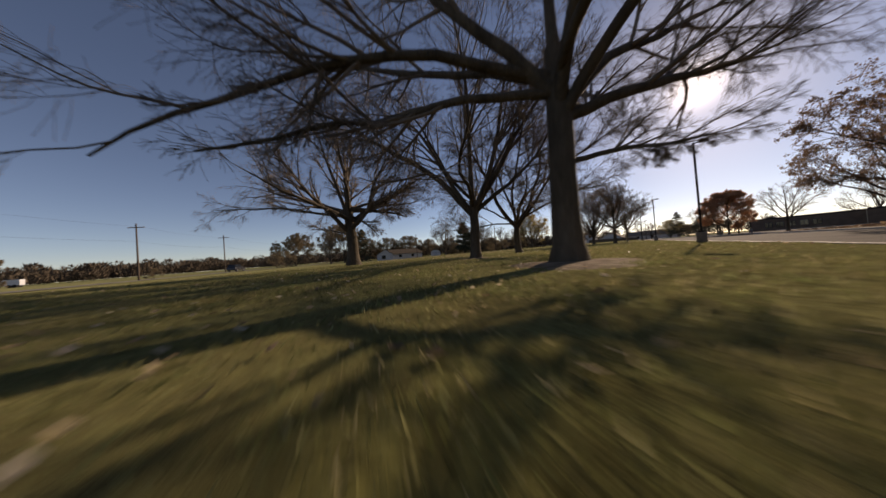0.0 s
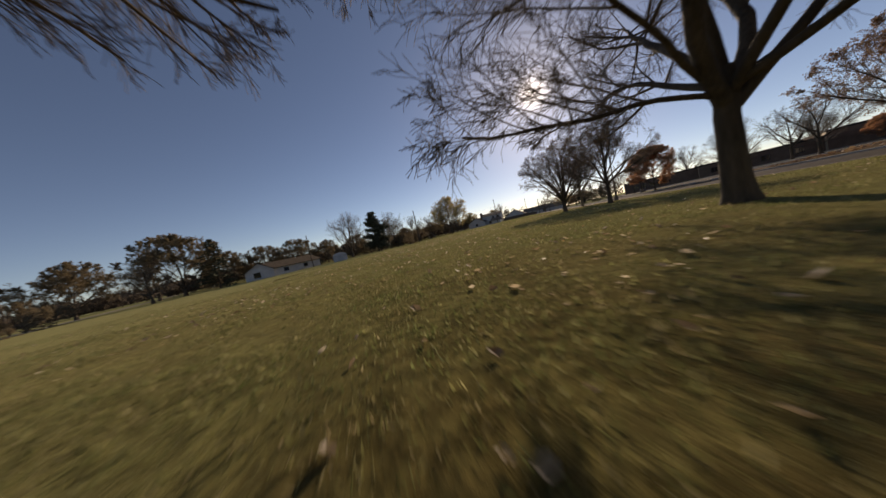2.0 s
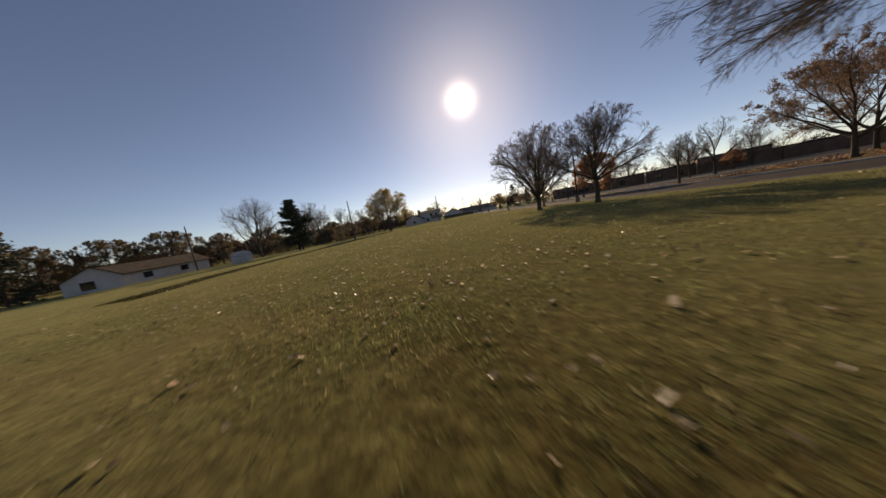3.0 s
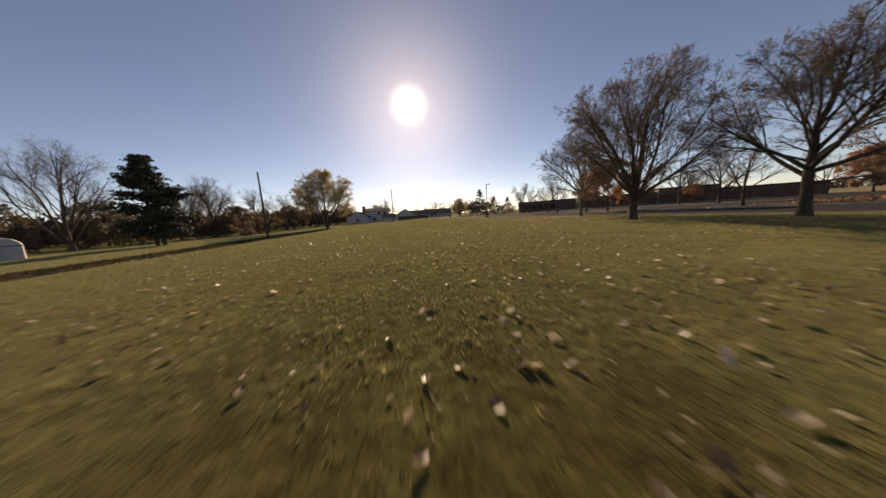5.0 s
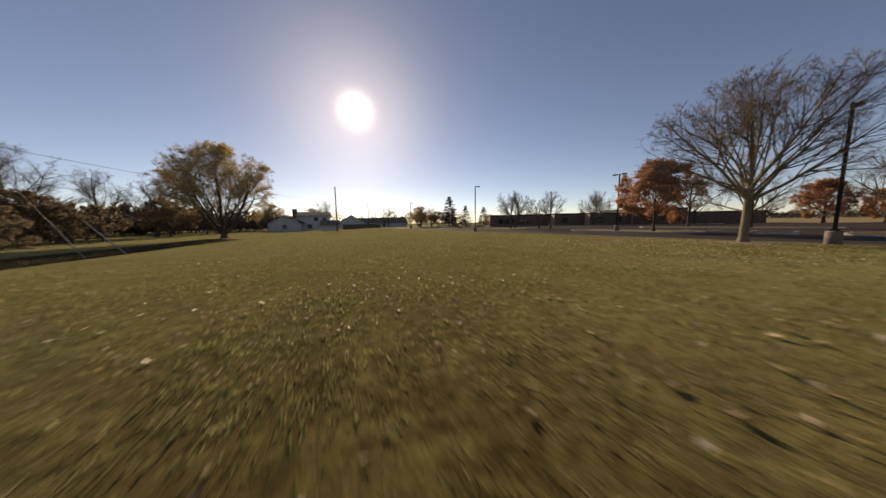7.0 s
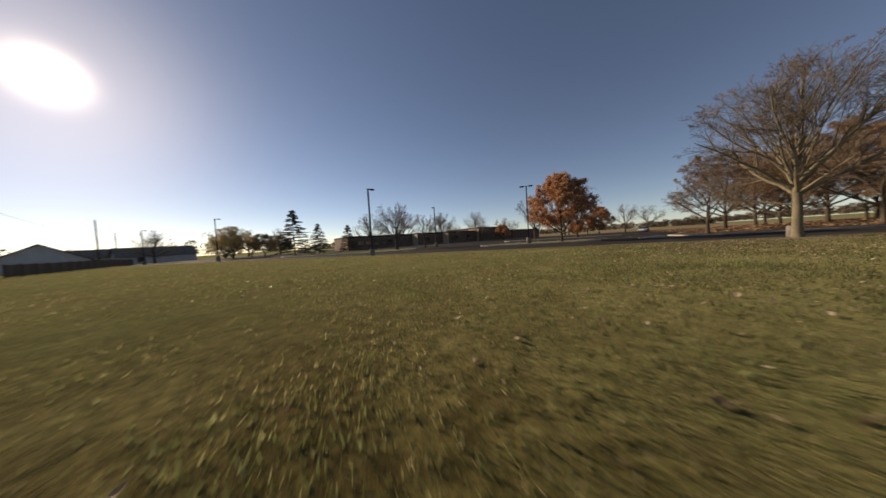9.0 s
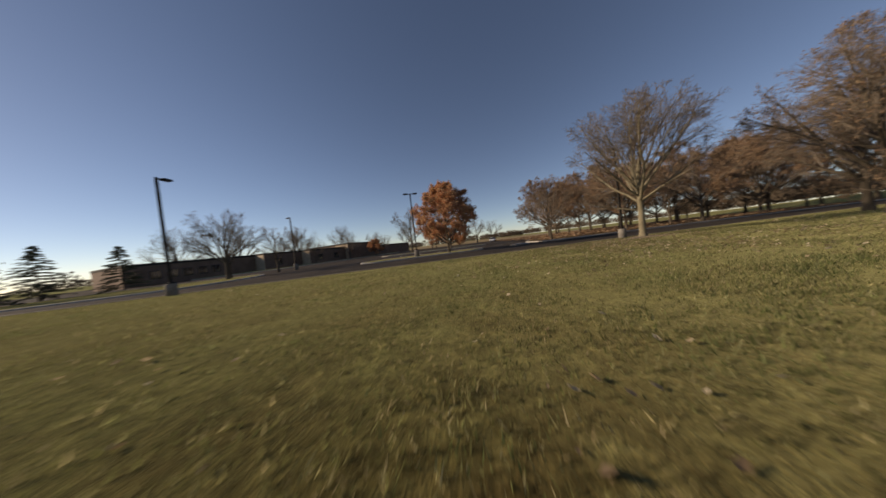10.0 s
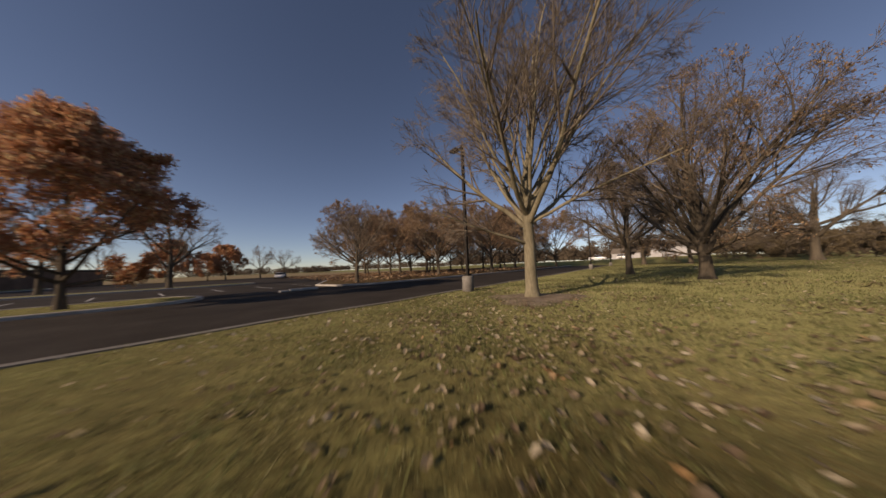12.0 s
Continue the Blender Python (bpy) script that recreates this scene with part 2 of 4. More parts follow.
def part(name, bm, material, parent, label="", smooth_faces=False):
    """Links a bmesh as one mesh object under a thing or under a part."""
    me = bpy.data.meshes.new(name)
    bm.to_mesh(me)
    bm.free()
    me.materials.append(material)
    if smooth_faces:
        me.polygons.foreach_set("use_smooth", [True] * len(me.polygons))
    return finish(new(name, me), parent, label)


def empty(name, m, label, category, group="", kind=""):
    e = new(name)
    e.matrix_world = m
    e.empty_display_size = 0.3
    return tagged(e, label, category, group, kind)


def box(bm, x0, x1, y0, y1, z0, z1, bevel=0.0):
    vs = [bm.verts.new(p) for p in ((x0, y0, z0), (x1, y0, z0), (x1, y1, z0), (x0, y1, z0), (x0, y0, z1), (x1, y0, z1), (x1, y1, z1), (x0, y1, z1))]
    fs = [bm.faces.new([vs[i] for i in f]) for f in ((3, 2, 1, 0), (4, 5, 6, 7), (0, 1, 5, 4), (1, 2, 6, 5), (2, 3, 7, 6), (3, 0, 4, 7))]
    if bevel:
        es = list({e for f in fs for e in f.edges})
        bmesh.ops.bevel(bm, geom=es, offset=bevel, segments=2, affect="EDGES", profile=0.5)
    return bm


def boxed(x0, x1, y0, y1, z0, z1, bevel=0.0):
    return box(bmesh.new(), x0, x1, y0, y1, z0, z1, bevel)


def lathe(profile, sides=16, cx=0.0, cy=0.0):
    """A turned shape from (radius, z) rings, closed at both ends."""
    bm = bmesh.new()
    rings = []
    for r, z in profile:
        rings.append([bm.verts.new((cx + r * math.cos(2 * math.pi * k / sides), cy + r * math.sin(2 * math.pi * k / sides), z)) for k in range(sides)])
    for a, b in zip(rings, rings[1:]):
        for k in range(sides):
            bm.faces.new((a[k], a[(k + 1) % sides], b[(k + 1) % sides], b[k]))
    bm.faces.new(list(reversed(rings[0])))
    bm.faces.new(rings[-1])
    return bm


def tubes(lines, sides):
    """Tapering tubes along many lines of (point, radius): vertices and faces."""
    verts, faces = [], []
    ang = [2 * math.pi * k / sides for k in range(sides)]
    cs = np.array([[math.cos(a), math.sin(a)] for a in ang])
    for pts, rad in lines:
        p = np.asarray(pts, float)
        n = len(p)
        t = np.gradient(p, axis=0)
        t /= np.linalg.norm(t, axis=1, keepdims=True) + 1e-9
        ref = np.array([0.0, 0, 1]) if abs(t[0, 2]) < 0.9 else np.array([1.0, 0, 0])
        u = np.cross(t, ref)
        u /= np.linalg.norm(u, axis=1, keepdims=True) + 1e-9
        v = np.cross(t, u)
        r = np.asarray(rad, float)[:, None, None]
        ring = p[:, None, :] + r * (cs[None, :, :1] * u[:, None, :] + cs[None, :, 1:] * v[:, None, :])
        base = len(verts)
        verts.extend(map(tuple, ring.reshape(-1, 3)))
        for i in range(n - 1):
            a, b = base + i * sides, base + (i + 1) * sides
            for k in range(sides):
                k2 = (k + 1) % sides
                faces.append((a + k, a + k2, b + k2, b + k))
    return verts, faces


def curve_line(rng, start, direction, length, n, wander, lift):
    """A wandering line that bends up (lift over 0) or droops."""
    pts = [np.array(start, float)]
    d = np.array(direction, float)
    d /= np.linalg.norm(d)
    step = length / (n - 1)
    for _ in range(n - 1):
        d = d + rng.normal(0, wander, 3) + np.array([0, 0, lift])
        d /= np.linalg.norm(d)
        pts.append(pts[-1] + d * step)
    return np.array(pts)


def leaf_cards(rng, spots, size, fold=0.3):
    """Folded leaves, four corners and a raised middle line each."""
    c = np.asarray(spots, float)
    n = len(c)
    a = rng.normal(0, 1, (n, 3))
    a /= np.linalg.norm(a, axis=1, keepdims=True)
    b = np.cross(a, rng.normal(0, 1, (n, 3)))
    b /= np.linalg.norm(b, axis=1, keepdims=True) + 1e-9
    up = np.cross(a, b) * fold
    s = (size * rng.uniform(0.6, 1.3, n))[:, None]
    v = np.stack([c - a * s, c + (b * 0.55 + up) * s, c + a * s, c + (up - b * 0.55) * s], 1).reshape(-1, 3)
    f = (np.arange(n) * 4)[:, None, None] + np.array([(0, 1, 2), (0, 2, 3)])
    return v, f.reshape(-1, 3)


def fast_mesh(name, verts, faces, material, flat=False):
    """A mesh from arrays, all faces with the same number of corners."""
    verts, faces = np.asarray(verts, np.float32), np.asarray(faces, np.int32)
    me = bpy.data.meshes.new(name)
    n, k = faces.shape
    me.vertices.add(len(verts))
    me.vertices.foreach_set("co", verts.ravel())
    me.loops.add(n * k)
    me.loops.foreach_set("vertex_index", faces.ravel())
    me.polygons.add(n)
    me.polygons.foreach_set("loop_start", np.arange(0, n * k, k, dtype=np.int32))
    me.polygons.foreach_set("use_smooth", np.full(n, not flat))
    me.materials.append(material)
    me.update(calc_edges=True)
    return me


def twig_tubes(pts, rad):
    """Three-sided tubes for many twigs at once: pts (twigs, points, 3), rad (twigs, points)."""
    m, n, _ = pts.shape
    t = np.gradient(pts, axis=1)
    t /= np.linalg.norm(t, axis=2, keepdims=True) + 1e-9
    ref = np.where(np.abs(t[:, :1, 2:3]) < 0.9, np.array([[[0.0, 0, 1]]]), np.array([[[1.0, 0, 0]]]))
    u = np.cross(t, ref)
    u /= np.linalg.norm(u, axis=2, keepdims=True) + 1e-9
    v = np.cross(t, u)
    a = np.array([0, 2 * math.pi / 3, 4 * math.pi / 3])
    ring = pts[:, :, None, :] + rad[:, :, None, None] * (np.cos(a)[None, None, :, None] * u[:, :, None, :] + np.sin(a)[None, None, :, None] * v[:, :, None, :])
    base = (np.arange(m) * n * 3)[:, None, None, None] + (np.arange(n - 1) * 3)[None, :, None, None]
    k = np.arange(3)
    quad = np.stack([k, (k + 1) % 3, (k + 1) % 3 + 3, k + 3], 1)[None, None]
    return ring.reshape(-1, 3), (base + quad).reshape(-1, 4)


def sprout(rng, lines, radii, count, lo, hi, length, n, wander, lift, angle, thin):
    """Side shoots for many parent lines at once: (parents, points, 3) gives (parents * count, n, 3)."""
    m, k, _ = lines.shape
    f = rng.uniform(lo, hi, (m, count)) * (k - 1)
    i0 = np.minimum(f.astype(int), k - 2)
    rows = np.arange(m)[:, None]
    a, b = lines[rows, i0], lines[rows, i0 + 1]
    p = a + (b - a) * (f - i0)[..., None]
    d = b - a
    seg = np.linalg.norm(lines[:, -1] - lines[:, 0], axis=1)[:, None]
    d = d / (np.linalg.norm(d, axis=2, keepdims=True) + 1e-9)
    q = rng.normal(0, 1, d.shape)
    q -= (q * d).sum(2, keepdims=True) * d
    q /= np.linalg.norm(q, axis=2, keepdims=True) + 1e-9
    ang = rng.uniform(*angle, (m, count))[..., None]
    w = np.cos(ang) * d + np.sin(ang) * q
    L = seg * rng.uniform(*length, (m, count)) * (1.15 - 0.5 * f / (k - 1))
    out = np.empty((m * count, n, 3))
    out[:, 0] = p.reshape(-1, 3)
    w = w.reshape(-1, 3)
    st = (L / (n - 1)).reshape(-1, 1)
    for c in range(1, n):
        w = w + rng.normal(0, wander, w.shape) + np.array([0, 0, lift])
        w /= np.linalg.norm(w, axis=1, keepdims=True)
        out[:, c] = out[:, c - 1] + w * st
    r = radii[rows, i0] * thin
    taper = np.linspace(1, 0.3, n)
    return out, np.maximum(r.reshape(-1, 1) * taper[None], 0.0045)


def build_tree(name, seed, height, crown_r, fork_h, trunk_r, limbs, dens, bark, leaf=None, leaves=0, leaf_size=0.06, low=0.25, droop=-0.05, low_limbs=0, limb_parts=False, steep=(30, 62), az0=None, leader=0.3, extra=(), crook=1.0, leaf_spread=0.06):
    """A broadleaf tree: flared trunk, limbs, branches, fine twigs, and leaves where it still has them."""
    rng = np.random.default_rng(seed)
    cz = fork_h + (height - fork_h) * 0.42
    rz = height - cz
    under = max(0.8, cz - fork_h * 0.55)

    def reach(p, d):
        lo, hi = 0.0, crown_r * 3
        for _ in range(12):
            m = (lo + hi) / 2
            q = p + d * m
            up = rz if q[2] > cz else under
            inside = (q[0] ** 2 + q[1] ** 2) / crown_r ** 2 + ((q[2] - cz) / up) ** 2 < 1
            lo, hi = (m, hi) if inside else (lo, m)
        return max(lo, 0.6)

    def tame(lines, limit):
        """Shortens shoots that would leave the crown's outline."""
        lim = limit + rng.normal(0, 0.05, len(lines))
        root = lines[:, 0]
        up = np.where(root[:, 2] > cz, rz, under)
        lim[(root[:, 0] ** 2 + root[:, 1] ** 2) / crown_r ** 2 + ((root[:, 2] - cz) / up) ** 2 > limit * 0.94] = 99
        for _ in range(9):
            tip = lines[:, -1]
            up = np.where(tip[:, 2] > cz, rz, under)
            over = (tip[:, 0] ** 2 + tip[:, 1] ** 2) / crown_r ** 2 + ((tip[:, 2] - cz) / up) ** 2 > lim
            lines[over] = lines[over][:, :1] + (lines[over] - lines[over][:, :1]) * 0.78
        return lines

    n = 10
    top = fork_h * 1.1 + leader * (height - fork_h)
    zs = np.linspace(0, top, n)
    bend = np.cumsum(rng.normal(0, 0.06 * trunk_r, (n, 2)), 0)
    trunk = np.stack([bend[:, 0], bend[:, 1], zs - 0.15], 1)
    flare = np.array([1.0 + 0.6 * math.exp(-z / (trunk_r * 1.2)) for z in zs])
    trunks = [(trunk, trunk_r * flare * np.interp(zs, [0, fork_h, top + 0.01], [1.0, 0.85, 0.3 if leader > 0.15 else 0.7]))]
    az0 = rng.uniform(0, 6.28) if az0 is None else az0
    starts = []
    for k in range(limbs):
        q = 0.0 if k < 5 else ((k - 4) / max(1, limbs - 5)) ** 0.8
        el = math.radians(steep[0] + (steep[1] - steep[0]) * min(1.0, 0.75 * q + rng.uniform(0, 0.45))) if k else math.radians(80)
        z = fork_h * rng.uniform(0.86, 1.1) + q * (top - fork_h * 1.1) if k else top * 0.97
        starts.append((az0 + k * 2.4 + rng.normal(0, 0.25), el, z, 1.0 - 0.5 * q))
    for k in range(low_limbs):
        starts.append((az0 + 1.1 + k * 2.2 + rng.normal(0, 0.3), math.radians(rng.uniform(3, 20)), fork_h * rng.uniform(0.72, 1.05), 0.8))
    main, mrad = [], []
    for az, el, z, w in starts:
        d = np.array([math.cos(az) * math.cos(el), math.sin(az) * math.cos(el), math.sin(el)])
        p0 = np.array([np.interp(z, zs, trunk[:, 0]), np.interp(z, zs, trunk[:, 1]), z - 0.15])
        L = reach(p0, d) * rng.uniform(0.84, 0.98)
        main.append(curve_line(rng, p0, d, L, 12, 0.075 * crook, 0.014))
        mrad.append((np.linspace(1, 0.03, 12) ** 0.85) * trunk_r * (0.5 if len(main) < 8 else 0.3) * w * rng.uniform(0.75, 1.1) + 0.012)
    main = list(tame(np.array(main), 0.92))
    for az, el, z, L, lift, w in extra:
        az, el = radians(az), radians(el)
        d = (math.cos(az) * math.cos(el), math.sin(az) * math.cos(el), math.sin(el))
        p0 = np.array([np.interp(z, zs, trunk[:, 0]), np.interp(z, zs, trunk[:, 1]), z - 0.15])
        main.append(curve_line(rng, p0, d, L, 12, 0.075 * crook, lift))
        mrad.append((np.linspace(1, 0.06, 12) ** 0.8) * trunk_r * w + 0.012)
    main, mrad = np.array(main), np.array(mrad)
    k2, k3, k4 = int(round(13 * dens ** 0.5)), int(round(8 * dens ** 0.5)), int(round(6 * dens))
    l2, r2 = sprout(rng, main, mrad, k2, 0.3, 0.98, (0.26, 0.52), 7, 0.06 * crook, 0.02, (0.35, 0.85), 0.55)
    l2 = tame(l2, 0.98)
    l3, r3 = sprout(rng, l2, r2, k3, 0.3, 1.0, (0.3, 0.58), 5, 0.10 * crook, droop * 0.4, (0.3, 0.8), 0.5)
    l3 = tame(l3, 1.03)
    l4, r4 = sprout(rng, l3, np.minimum(r3, 0.016), k4, 0.25, 1.0, (0.35, 0.75), 4 if limb_parts else 3, 0.12 * crook, droop, (0.3, 0.8), 0.6)
    l4 = tame(l4, 1.1)
    tree = new(name)
    v, f = tubes(trunks, 14)
    finish(new("trunk", mesh_of("trunk", v, f, bark, False)), tree)
    if limb_parts:
        for ln, rr in zip(main, mrad):
            v, f = tubes([(ln, rr)], 9)
            finish(new("limb", mesh_of("limb", v, f, bark, False)), tree)
    else:
        v, f = tubes(list(zip(main, mrad)), 7)
        tagged(finish(new("limbwork", mesh_of("limbwork", v, f, bark, False)), tree), kind="stuff")
    v, f = tubes(list(zip(l2, r2)), 4)
    tagged(finish(new("branchwork", mesh_of("branchwork", v, f, M_TWIG, False)), tree), kind="stuff")
    v3, f3 = twig_tubes(l3, r3)
    v4, f4 = twig_tubes(l4, np.maximum(r4 * 0.6, 0.0055))
    tagged(finish(new("crown", fast_mesh("crown", np.concatenate([v3, v4]), np.concatenate([f3, f4 + len(v3)]), M_TWIG)), tree), kind="stuff")
    if leaves:
        pick = rng.integers(0, len(l4), leaves)
        spots = l4[pick, rng.integers(1, l4.shape[1], leaves)] + rng.normal(0, leaf_spread, (leaves, 3))
        v, f = leaf_cards(rng, spots, leaf_size)
        tagged(finish(new("foliage", fast_mesh("foliage", v, f, leaf, True)), tree), kind="stuff")
    return tree


def stand(tree, x, y, label, category="tree", group="", turn=0.0, size=1.0, z=None):
    tree.matrix_world = Matrix.LocRotScale((x, y, gz(x, y) if z is None else z), Euler((0, 0, radians(turn))), (size, size, size))
    return tagged(tree, label, category, group)


def again(tree, x, y, label, turn, size, group="", z=None):
    c = copy_thing(tree, pose(0, 0, 0))
    return stand(c, x, y, label, "tree", group, turn, size, z)


# ---- ground ----
def spaced(lo, hi, near0, near1, fine):
    out, v = [], near0
    while v <= near1:
        out.append(v)
        v += fine
    s, v = fine, near1
    while v < hi:
        s *= 1.35
        v = min(hi, v + s)
        out.append(v)
    s, v = fine, near0
    while v > lo:
        s *= 1.35
        v = max(lo, v - s)
        out.insert(0, v)
    return out


def build_ground():
    xs, ys = spaced(-2500, 2500, -10, 66, 0.75), spaced(-2500, 2500, 78, 200, 0.75)
    verts = [(x, y, gz(x, y)) for y in ys for x in xs]
    w = len(xs)
    faces = [(j * w + i, j * w + i + 1, (j + 1) * w + i + 1, (j + 1) * w + i) for j in range(len(ys) - 1) for i in range(w - 1)]
    tagged(new("ground", mesh_of("ground", verts, faces, M_GRASS, False)), "mown green and straw-coloured lawn with bare patches", "ground", kind="structure")


build_ground()


def sheet(name, outline, z, material, label, category, kind="structure", thick=0.0):
    """A flat piece of ground from its outline; with a thickness it gets sides."""
    bm = bmesh.new()
    f = bm.faces.new([bm.verts.new((x, y, z)) for x, y in outline])
    if f.normal.z < 0 or f.calc_area() and (f.normal_update() or f.normal.z < 0):
        bmesh.ops.reverse_faces(bm, faces=[f])
    if thick:
        r = bmesh.ops.extrude_face_region(bm, geom=[f])
        bmesh.ops.translate(bm, verts=[v for v in r["geom"] if isinstance(v, bmesh.types.BMVert)], vec=(0, 0, -thick))
        bmesh.ops.recalc_face_normals(bm, faces=bm.faces)
    me = bpy.data.meshes.new(name)
    bm.to_mesh(me)
    bm.free()
    me.materials.append(material)
    return tagged(new(name, me), label, category, kind=kind)


lot_outline = [(edge_x(y) + 0.12 * math.sin(y * 0.9), y) for y in range(40, 262, 2)] + [(70, 262), (135, 262), (135, 40)]
sheet("road", lot_outline, LOT + 0.012, M_ASPHALT, "dark worn asphalt drive and car park", "road")
edge_line = [(edge_x(y) + 0.12 * math.sin(y * 0.9), y) for y in range(60, 240, 2)]
sheet("road_edge", [(x - 0.2, y) for x, y in edge_line] + [(x + 0.05, y) for x, y in reversed(edge_line)], LOT + 0.03, M_ROADGREY, "pale worn edge of dry grass along the drive", "road edge", thick=0.05)


def stadium(cx, cy, length, width, turn, n=10):
    pts = []
    r = width / 2
    for k in range(2 * n + 2):
        a = math.pi * k / n - (math.pi / n if k > n else 0)
        s = 1 if k <= n else -1
        x, y = r * math.cos(a), r * math.sin(a) + s * (length / 2 - r)
        pts.append((x, y))
    c, s = math.cos(radians(turn)), math.sin(radians(turn))
    return [(cx + x * c - y * s, cy + x * s + y * c) for x, y in pts]


def inset(outline, d):
    n = len(outline)
    out = []
    for i in range(n):
        a, b, c = Vector(outline[i - 1]), Vector(outline[i]), Vector(outline[(i + 1) % n])
        e1, e2 = (b - a), (c - b)
        e1 = e1.normalized() if e1.length > 1e-6 else e2.normalized()
        e2 = e2.normalized() if e2.length > 1e-6 else e1
        nrm = Vector((-(e1.y + e2.y), e1.x + e2.x))
        nrm = nrm.normalized() if nrm.length > 1e-6 else Vector((-e1.y, e1.x))
        out.append(tuple(b + nrm * d))
    return out


def kerbed(outline, label, cover=M_GRASS):
    """A lawn with a concrete kerb round it, a step above the asphalt. The outline runs anticlockwise."""
    inner = inset(outline, 0.26)
    n = len(outline)
    zt, zb = LOT + 0.15, LOT - 0.05
    bm = bmesh.new()
    o1 = [bm.verts.new((*p, zb)) for p in outline]
    o2 = [bm.verts.new((*p, zt - 0.02)) for p in inset(outline, 0.02)]
    o3 = [bm.verts.new((*p, zt)) for p in inset(outline, 0.045)]
    i1 = [bm.verts.new((*p, zt)) for p in inner]
    i2 = [bm.verts.new((*p, zb)) for p in inner]
    for a, b in ((o1, o2), (o2, o3), (o3, i1), (i1, i2)):
        for k in range(n):
            bm.faces.new((a[k], a[(k + 1) % n], b[(k + 1) % n], b[k]))
    me = bpy.data.meshes.new("kerb")
    bm.to_mesh(me)
    bm.free()
    me.materials.append(M_CONC)
    tagged(new("kerb", me), "pale concrete kerb round a planted island", "kerb", kind="structure")
    sheet("lawn_island", inner, zt - 0.02, cover, label, "lawn", thick=0.1)


ISLAND_A = stadium(59.6, 165.6, 15.0, 5.2, 11)
ISLAND_B = stadium(52.5, 196.0, 26.0, 12.0, 11)
ISLAND_C = [(61.5, 148.0), (71.5, 98.0), (80, 60), (130, 60), (130, 134), (95, 141), (75, 148.5), (66, 151.5), (63, 150.6)]
ISLAND_D = stadium(81.0, 166.0, 22.0, 4.0, 11)
ISLAND_E = [(70, 208), (76, 198), (118, 182), (128, 186), (128, 200), (80, 218)]
kerbed(ISLAND_A, "grass traffic island under the maple")
kerbed(ISLAND_B, "grass island with spruces and bare trees")
kerbed(ISLAND_C, "lawn beyond the drive covered with brown leaves", M_LEAFLAWN)
kerbed(ISLAND_D, "narrow grass island in the car park")
kerbed(ISLAND_E, "grass strip before the brick building")
TOP = LOT + 0.13

# pale road and dry field to the west and far east
def build_road(name, line, half, material, label):
    """A strip of road that follows the ground."""
    verts, faces = [], []
    pts = []
    for p, q in zip(line, line[1:]):
        n = max(2, int(math.dist(p, q) / 2.0))
        pts += [Vector(p).lerp(Vector(q), k / n) for k in range(n)]
    for i, p in enumerate(pts[:-1]):
        d = (pts[i + 1] - p).normalized()
        for o in (-half, -half / 3, half / 3, half):
            x, y = p.x - d.y * o, p.y + d.x * o
            verts.append((x, y, gz(x, y) + 0.06))
    for i in range(len(pts) - 2):
        for k in range(3):
            a = i * 4 + k
            faces.append((a, a + 1, a + 5, a + 4))
    tagged(new(name, mesh_of(name, verts, faces, material, False)), label, "road", kind="structure")


build_road("road_west", [(38, 50), (18, 66), (-5, 82), (-35, 99), (-70, 118), (-200, 185)], 3.4, M_ROADGREY, "pale dusty road beyond the lawn")
sheet("field", [(136, 20), (700, -200), (900, 260), (300, 262), (136, 200)], LOT + 0.03, M_STRAW, "dry straw-coloured field", "field")


# ---- trees ----
PARK = "park trees"
stand(build_tree("tree", 11, 13.5, 11.5, 3.9, 0.34, 6, 1.5, M_BARK, steep=(40, 76), leader=0.12, az0=3.1, limb_parts=True, droop=-0.12, crook=1.45, extra=((222, 6, 4.7, 11.0, -0.005, 0.42), (240, 0, 4.3, 8.5, -0.012, 0.34), (200, 22, 4.6, 10.0, 0.0, 0.36), (47, 30, 3.7, 7.5, 0.01, 0.42), (35, 4, 2.6, 3.0, -0.02, 0.18), (95, 18, 4.2, 8.0, 0.0, 0.34), (300, 20, 4.4, 8.0, 0.0, 0.34))), 54.65, 95.85, "large bare shade tree ringed by pale mulch", group=PARK)
stand(build_tree("tree", 27, 14.0, 7.2, 3.4, 0.47, 8, 1.35, M_BARK, steep=(34, 76), leader=0.15, limb_parts=True, droop=-0.14, crook=1.45, extra=((219, -1, 2.9, 7.0, -0.004, 0.15), (215, 26, 4.6, 11.5, 0.0, 0.42), (224, 6, 4.3, 10.0, -0.008, 0.24), (75, 14, 4.7, 6.0, -0.004, 0.28), (52, 18, 4.9, 7.2, -0.018, 0.26), (32, 4, 5.0, 5.5, -0.05, 0.42), (36, -6, 4.4, 3.4, -0.02, 0.18), (300, 12, 4.0, 8.5, -0.01, 0.36))), 36.12, 98.31, "wide bare tree with long low limbs", group=PARK)
stand(build_tree("tree", 31, 15.0, 9.6, 2.7, 0.29, 4, 1.35, M_BARK, steep=(48, 76), leader=0.05, limb_parts=True, droop=-0.12, crook=1.45, extra=((219, 60, 2.7, 11.0, 0.01, 0.68), (39, 74, 2.6, 11.5, 0.0, 0.62), (39, 36, 2.8, 10.0, 0.0, 0.42), (212, 40, 3.6, 9.0, -0.01, 0.32), (130, 22, 3.2, 8.0, -0.01, 0.34), (300, 22, 3.2, 8.0, -0.01, 0.34))), 47.62, 100.84, "bare tree forking low into ascending limbs", group=PARK)
